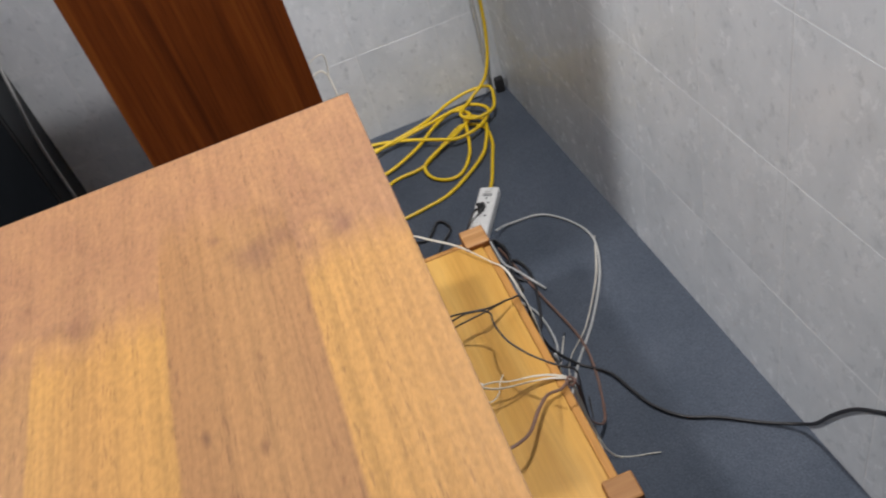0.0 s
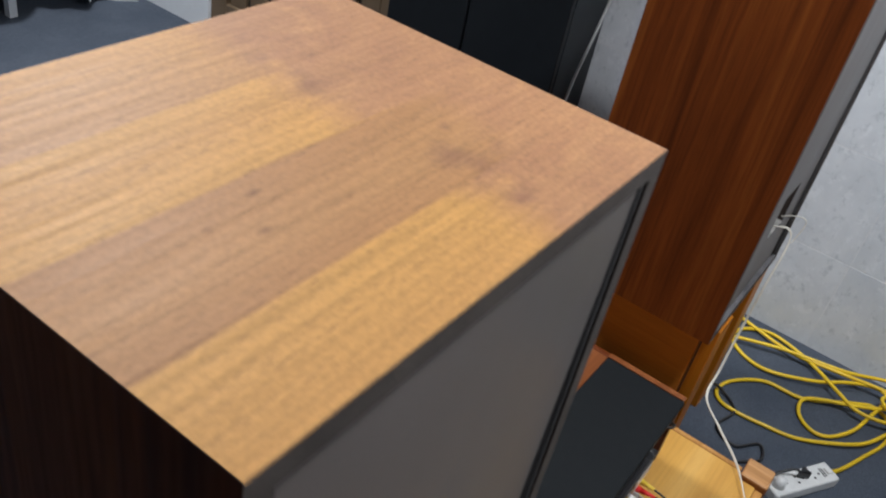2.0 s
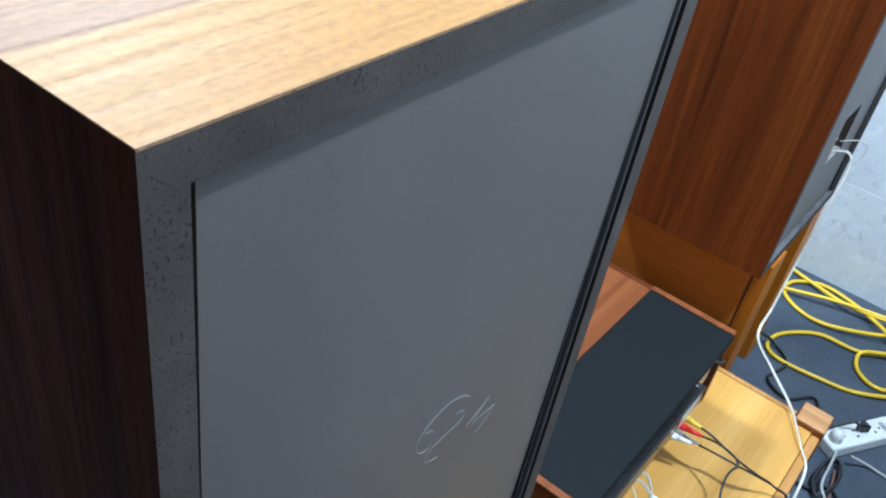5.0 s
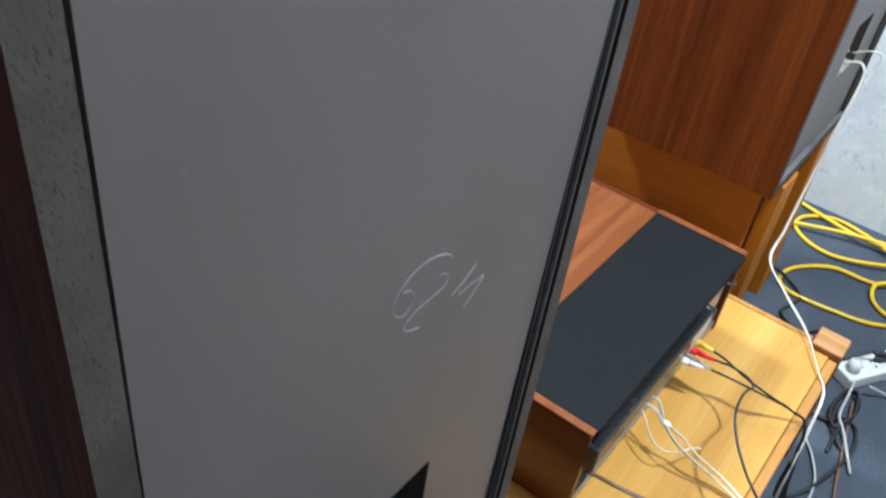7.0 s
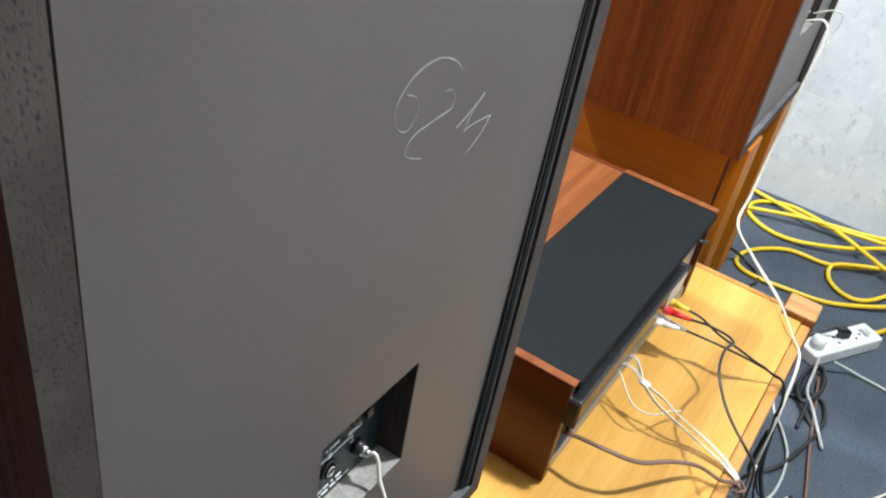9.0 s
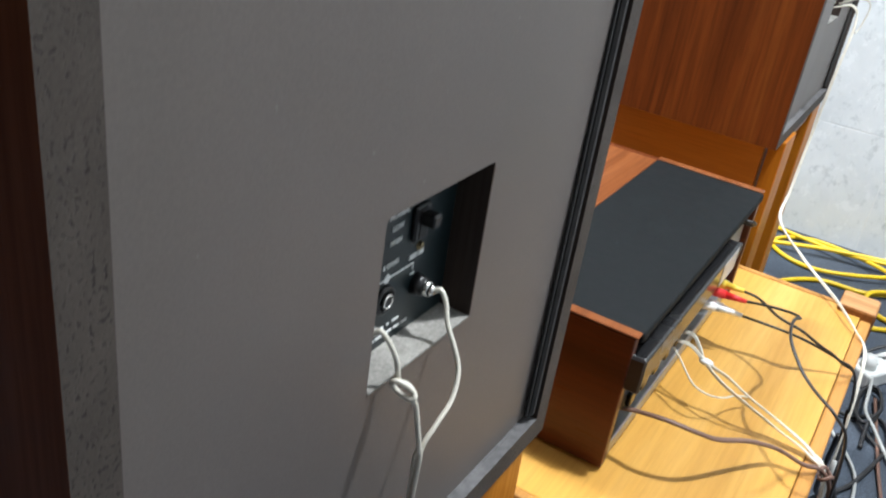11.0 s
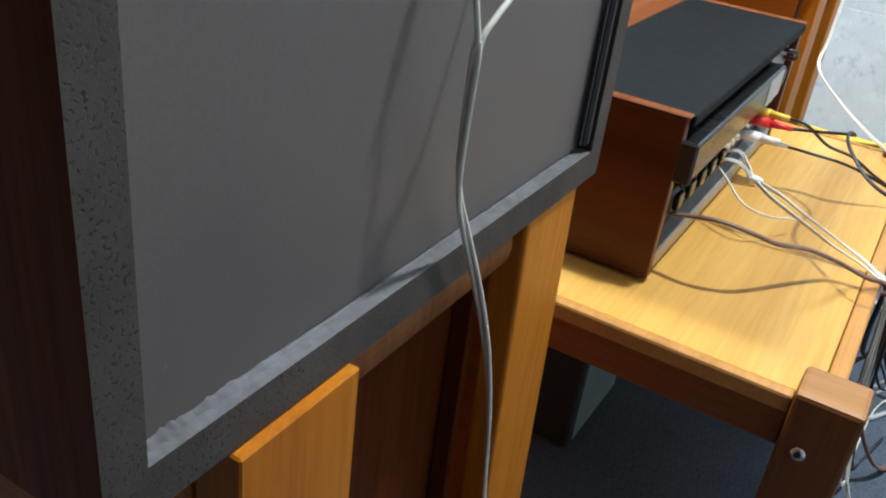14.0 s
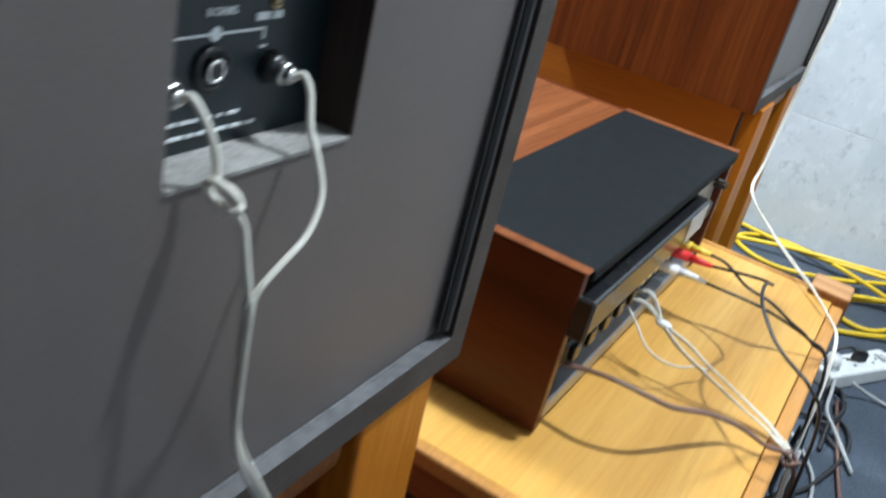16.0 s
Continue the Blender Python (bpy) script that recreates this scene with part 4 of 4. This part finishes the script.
cable("tied_cable", [(1.24, -0.275, 0.006), (1.29, -0.236, 0.008), (1.37, -0.226, 0.010), (1.405, -0.242, 0.010), (1.38, -0.262, 0.010), (1.31, -0.258, 0.012), (1.285, -0.240, 0.014), (1.32, -0.222, 0.016), (1.39, -0.230, 0.018), (1.40, -0.250, 0.018), (1.34, -0.262, 0.018), (1.29, -0.25, 0.014), (1.22, -0.25, 0.006)], 0.0034, M_BCABLE, "dark grey cable folded flat by the power strip")
cable("tied_cable", [(1.42, -0.235, 0.024), (1.37, -0.237, 0.022), (1.31, -0.240, 0.022), (1.28, -0.262, 0.012), (1.20, -0.30, 0.006)], 0.0030, M_GCABLE, "pale grey cable lying by the power strip")


# yellow extension cord heaped on the carpet
def heap():
    """From the power strip through five lazy loops to the corner, and up it."""
    c = [(1.580, -0.302, 0.018), (1.64, -0.328, 0.008), (1.72, -0.358, 0.006), (1.80, -0.386, 0.006), (1.87, -0.385, 0.011)]
    c += [(1.905, -0.335, 0.014), (1.877, -0.283, 0.013), (1.80, -0.181, 0.008), (1.787, -0.083, 0.006), (1.723, -0.017, 0.006), (1.665, 0.002, 0.006), (1.632, -0.012, 0.006)]
    c += [(1.620, -0.050, 0.006), (1.629, -0.127, 0.006), (1.653, -0.216, 0.006), (1.727, -0.326, 0.016), (1.80, -0.372, 0.018), (1.88, -0.395, 0.022), (1.925, -0.355, 0.024)]
    c += [(1.86, -0.335, 0.024), (1.775, -0.312, 0.016), (1.715, -0.270, 0.008), (1.704, -0.227, 0.007), (1.738, -0.187, 0.007), (1.785, -0.180, 0.016), (1.822, -0.225, 0.020), (1.86, -0.30, 0.026), (1.915, -0.365, 0.030)]
    c += [(1.965, -0.33, 0.030), (1.943, -0.265, 0.024), (1.878, -0.185, 0.018), (1.831, -0.082, 0.010), (1.839, -0.010, 0.006), (1.884, 0.045, 0.006), (1.945, 0.040, 0.006), (1.990, -0.020, 0.007)]
    c += [(1.972, -0.090, 0.014), (1.922, -0.171, 0.024), (1.865, -0.245, 0.030), (1.834, -0.300, 0.030), (1.850, -0.375, 0.032), (1.910, -0.420, 0.034), (1.965, -0.365, 0.034)]
    c += [(1.945, -0.220, 0.030), (1.935, -0.096, 0.022), (1.975, 0.020, 0.012), (2.000, 0.090, 0.007), (1.980, 0.140, 0.006), (1.930, 0.140, 0.006), (1.880, 0.095, 0.006), (1.885, 0.040, 0.016), (1.925, -0.080, 0.026)]
    c += [(1.955, -0.235, 0.036), (2.000, -0.330, 0.040), (2.012, -0.400, 0.045), (1.995, -0.455, 0.048), (1.940, -0.452, 0.046), (1.885, -0.426, 0.044), (1.878, -0.370, 0.042), (1.920, -0.340, 0.042)]
    c += [(1.965, -0.390, 0.050), (1.985, -0.455, 0.10), (2.002, -0.488, 0.25), (2.004, -0.490, 0.6), (2.002, -0.488, 1.1), (2.004, -0.490, 1.8), (2.002, -0.488, 2.5)]
    return c


cord = tagged(new("extension_cord"), "yellow extension cord heaped on the carpet and rising up the corner", "cord")
part("cord", tube(heap(), 0.0050), M_YCABLE, cord, "", True)
part("strain_relief", cyl((1.566, -0.294, 0.016), (1.597, -0.310, 0.017), 0.0085, 0.0062, 14), M_YCABLE, cord, "", True)
cable("corner_cable", [(2.018, -0.468, 0.02), (2.020, -0.472, 0.5), (2.018, -0.468, 1.2), (2.02, -0.47, 2.5)], 0.006, M_GCABLE, "grey cable rising up the corner")

gr = thing("cable_grommet", 2.008, -0.508, 0, "small black plastic cable grommet in the corner", "grommet")
part("body", box(0.0, 0.020, 0.0, 0.026, 0.0, 0.048, 0.004, 2), M_MATTEBLACK, gr)

# small black box under the table
bx = thing("storage_box", 0.622, 0.038, 0, "black box with a pale printed side under the table", "box")
part("body", box(0.0, 0.145, 0.002, 0.14, 0.0, 0.15, 0.002), M_MATTEBLACK, bx)
sl = part("side_label", box(0.012, 0.140, 0.0, 0.0018, 0.006, 0.145), M_BOXSIDE, bx, "pale grey-green printed side")
part("print_patch", box(0.05, 0.11, -0.0006, -0.0001, 0.09, 0.13), M_YELPLUG, sl, "yellow printed patch")

# power strip
ps = thing("power_strip", 1.505, -0.257, 0, "white power strip with a black plug on the carpet", "power strip", rz=-31)
part("body", box(-0.095, 0.095, -0.026, 0.026, 0.0, 0.030, 0.005, 3), M_STRIP, ps, "white plastic body")
for k in range(3):
    x = -0.055 + k * 0.048
    for dx, dy in ((-0.008, 0.008), (-0.008, -0.008), (0.009, 0.0)):
        part("socket_hole", cyl((x + dx, dy, 0.0295), (x + dx, dy, 0.0305), 0.0030, n=10), M_HOLE, ps)
part("switch", box(0.072, 0.088, -0.009, 0.009, 0.029, 0.034, 0.0015), M_STRIP, ps)
for dx in (0.060, 0.066):
    part("pilot_mark", box(dx - 0.0015, dx + 0.0015, -0.012, 0.012, 0.0298, 0.0304), M_HOLE, ps)
pl = thing("mains_plug", 1.508, -0.253, 0.0305, "black triangular mains plug in the power strip", "plug", rz=-31)
b = add_prism(bmesh.new(), [(-0.017, 0.0), (0.014, -0.013), (0.014, 0.013)], "z", 0.0, 0.020)
bmesh.ops.bevel(b, geom=b.edges[:], offset=0.003, segments=2, affect="EDGES")
part("body", b, M_BLACK, pl)
part("cord_end", tube([(-0.010, 0, 0.016), (-0.022, 0.004, 0.026), (-0.040, 0.012, 0.020), (-0.075, 0.020, 0.004)], 0.0032), M_BCABLE, pl, "", True)
pl2 = thing("mains_plug", 1.443, -0.221, 0.0305, "white round mains plug in the power strip", "plug", rz=-31)
part("body", cyl((0, 0, 0), (0, 0, 0.022), 0.015, 0.012, 18), M_STRIP, pl2, "", True)

# ---------------------------------------------------------------- far side of the room
cb = thing("black_cabinet", 1.784, 0.710, 0, "tall black cabinet with two doors against the tiled wall", "cabinet")
part("carcass", box(0.012, 0.215, 0.0, 0.548, 0.02, 1.55, 0.003), M_CABSIDE, cb, "charcoal side of the carcass")
part("plinth", box(0.03, 0.205, 0.01, 0.538, 0.0, 0.02), M_MATTEBLACK, cb)
for y0, y1 in ((0.002, 0.286), (0.292, 0.546)):
    d = part("door", box(-0.006, 0.0118, y0, y1, 0.025, 1.545, 0.002), M_CABINET, cb, "flat black door")
cable("wall_cable", [(1.985, 0.690, 1.5), (1.980, 0.685, 1.0), (1.988, 0.695, 0.78), (1.94, 0.698, 0.62), (1.88, 0.700, 0.47), (1.86, 0.698, 0.32), (1.87, 0.698, 0.15), (1.88, 0.68, 0.004)], 0.0042, M_GCABLE, "pale cable hanging beside the black cabinet")


def door():
    x = far_x(1.8)
    d = thing("door_1", x + 0.02, 0, 0, "closed brown slatted door in the white wall", "door")
    d["kind"] = "structure"
    y0, y1 = DOOR0, DOOR1
    part("backing", box(0.02, 0.045, y0 + 0.01, y1 - 0.01, 0.03, DOORH - 0.01), M_DOORDK, d)
    for a, b_ in ((y0, y0 + 0.055), (y1 - 0.075, y1)):
        part("stile", box(-0.012, 0.05, a, b_, 0.02, DOORH, 0.003), M_DOOR, d)
    part("bottom_rail", box(-0.010, 0.05, y0 + 0.055, y1 - 0.075, 0.02, 0.135, 0.003), M_DOOR, d)
    part("top_rail", box(-0.010, 0.05, y0 + 0.055, y1 - 0.075, DOORH - 0.1, DOORH, 0.003), M_DOOR, d)
    n = 7
    w = (y1 - y0 - 0.13) / n
    for k in range(n):
        a = y0 + 0.055 + k * w
        part("slat", box(0.002, 0.02, a + 0.010, a + w - 0.010, 0.135, DOORH - 0.1, 0.004), M_DOOR, d)
    for y in (1.62, 1.80, 1.98):
        part("clip", box(-0.016, 0.004, y, y + 0.055, 0.118, 0.150, 0.002), M_DOOR, d, "small paler metal clip")
    part("hinge", cyl((-0.016, y1 - 0.006, 0.30), (-0.016, y1 - 0.006, 0.42), 0.011, n=12), M_DOORDK, d, "", True)
    return d


door()
setting(obj("threshold", box(1.978, 2.02, DOOR0 - 0.02, 2.27, 0.0, 0.012, 0.004), M_GROUT), "white painted door sill", "sill")


# pale cloth hanging over a low bench by the door
def draped():
    b = bmesh.new()
    nx, rows = 46, 10
    x0, x1, y0, y1 = 1.40, 1.93, 2.60, 3.30
    loop = []
    per = [(x0, y0), (x1, y0), (x1, y1), (x0, y1)]
    for i in range(4):
        (ax, ay), (bx, by) = per[i], per[(i + 1) % 4]
        for k in range(nx // 4 + 1):
            t = k / (nx // 4 + 1)
            loop.append((ax + (bx - ax) * t, ay + (by - ay) * t))
    cx, cy = (x0 + x1) / 2, (y0 + y1) / 2
    grid = []
    for r in range(rows + 1):
        f = r / rows
        ring = []
        for i, (x, y) in enumerate(loop):
            wob = 0.045 * f * math.sin(i * 1.1) + 0.02 * f * math.sin(i * 2.7 + 1)
            d = Vector((x - cx, y - cy, 0)).normalized()
            hem = (0.012 if x > 1.74 else 0.12) + 0.02 * math.sin(i * 0.9)
            ring.append(b.verts.new((x + d.x * wob, y + d.y * wob, 0.52 + (hem - 0.52) * f)))
        grid.append(ring)
    n = len(loop)
    for a, c in zip(grid, grid[1:]):
        for k in range(n):
            b.faces.new((a[k], a[(k + 1) % n], c[(k + 1) % n], c[k]))
    b.faces.new(grid[0])
    return b


bench = thing("bench", 1.665, 2.95, 0, "low bench under a pale cloth", "bench")
part("seat", box(-0.2, 0.2, -0.31, 0.31, 0.47, 0.512, 0.004), M_PAINT, bench)
for ax in (-0.18, 0.15):
    for ay in (-0.29, 0.26):
        part("leg", box(ax, ax + 0.03, ay, ay + 0.03, 0, 0.47), M_PAINT, bench)
tagged(obj("bench_cloth", draped(), M_CLOTH, None, "", True), "pale grey-white cloth hanging nearly to the carpet", "cloth")

# ceiling lamps
for (lx, ly, lz), watts, wide in LAMPS:
    lamp = thing("ceiling_lamp", lx, ly, lz, "round white ceiling lamp, lit", "ceiling lamp", "ceiling lamps")
    part("housing", cyl((0, 0, 0.02), (0, 0, H - lz), wide * 0.62, wide * 0.55, 32), M_CEIL, lamp)
    part("diffuser", cyl((0, 0, 0.0), (0, 0, 0.0195), wide * 0.5, wide * 0.55, 32), M_GLOW, lamp)


# ---------------------------------------------------------------- wall tiles
def tile_mesh(w, h):
    b = bmesh.new()
    add_box(b, GAP / 2, w - GAP / 2, -0.0016, 0.004, GAP / 2, h - GAP / 2, 0.0006)
    me = bpy.data.meshes.new("tile")
    b.to_mesh(me)
    b.free()
    me.materials.append(M_TILE)
    return me


TILE = tile_mesh(TW, TH)
rows_up = 9
for r in range(rows_up):
    for k in range(11):
        o = new("tile", TILE)
        o.parent = wall_s
        o.matrix_basis = Matrix.Translation((0.130 + (k - 1) * TW, 0.0012, r * TH - 0.012))
EAST = [-0.354 + 0.514 - TW + k * TW for k in range(0, 9)]
for r in range(rows_up):
    for y in EAST:
        if y + TW > DOOR0 + 0.514 - 0.02:
            continue
        o = new("tile", TILE)
        o.parent = wall_e
        o.matrix_basis = Matrix.Translation((0.0012, y + TW, r * TH - 0.008)) @ pose(0, 0, 0, 0, 0, -90)
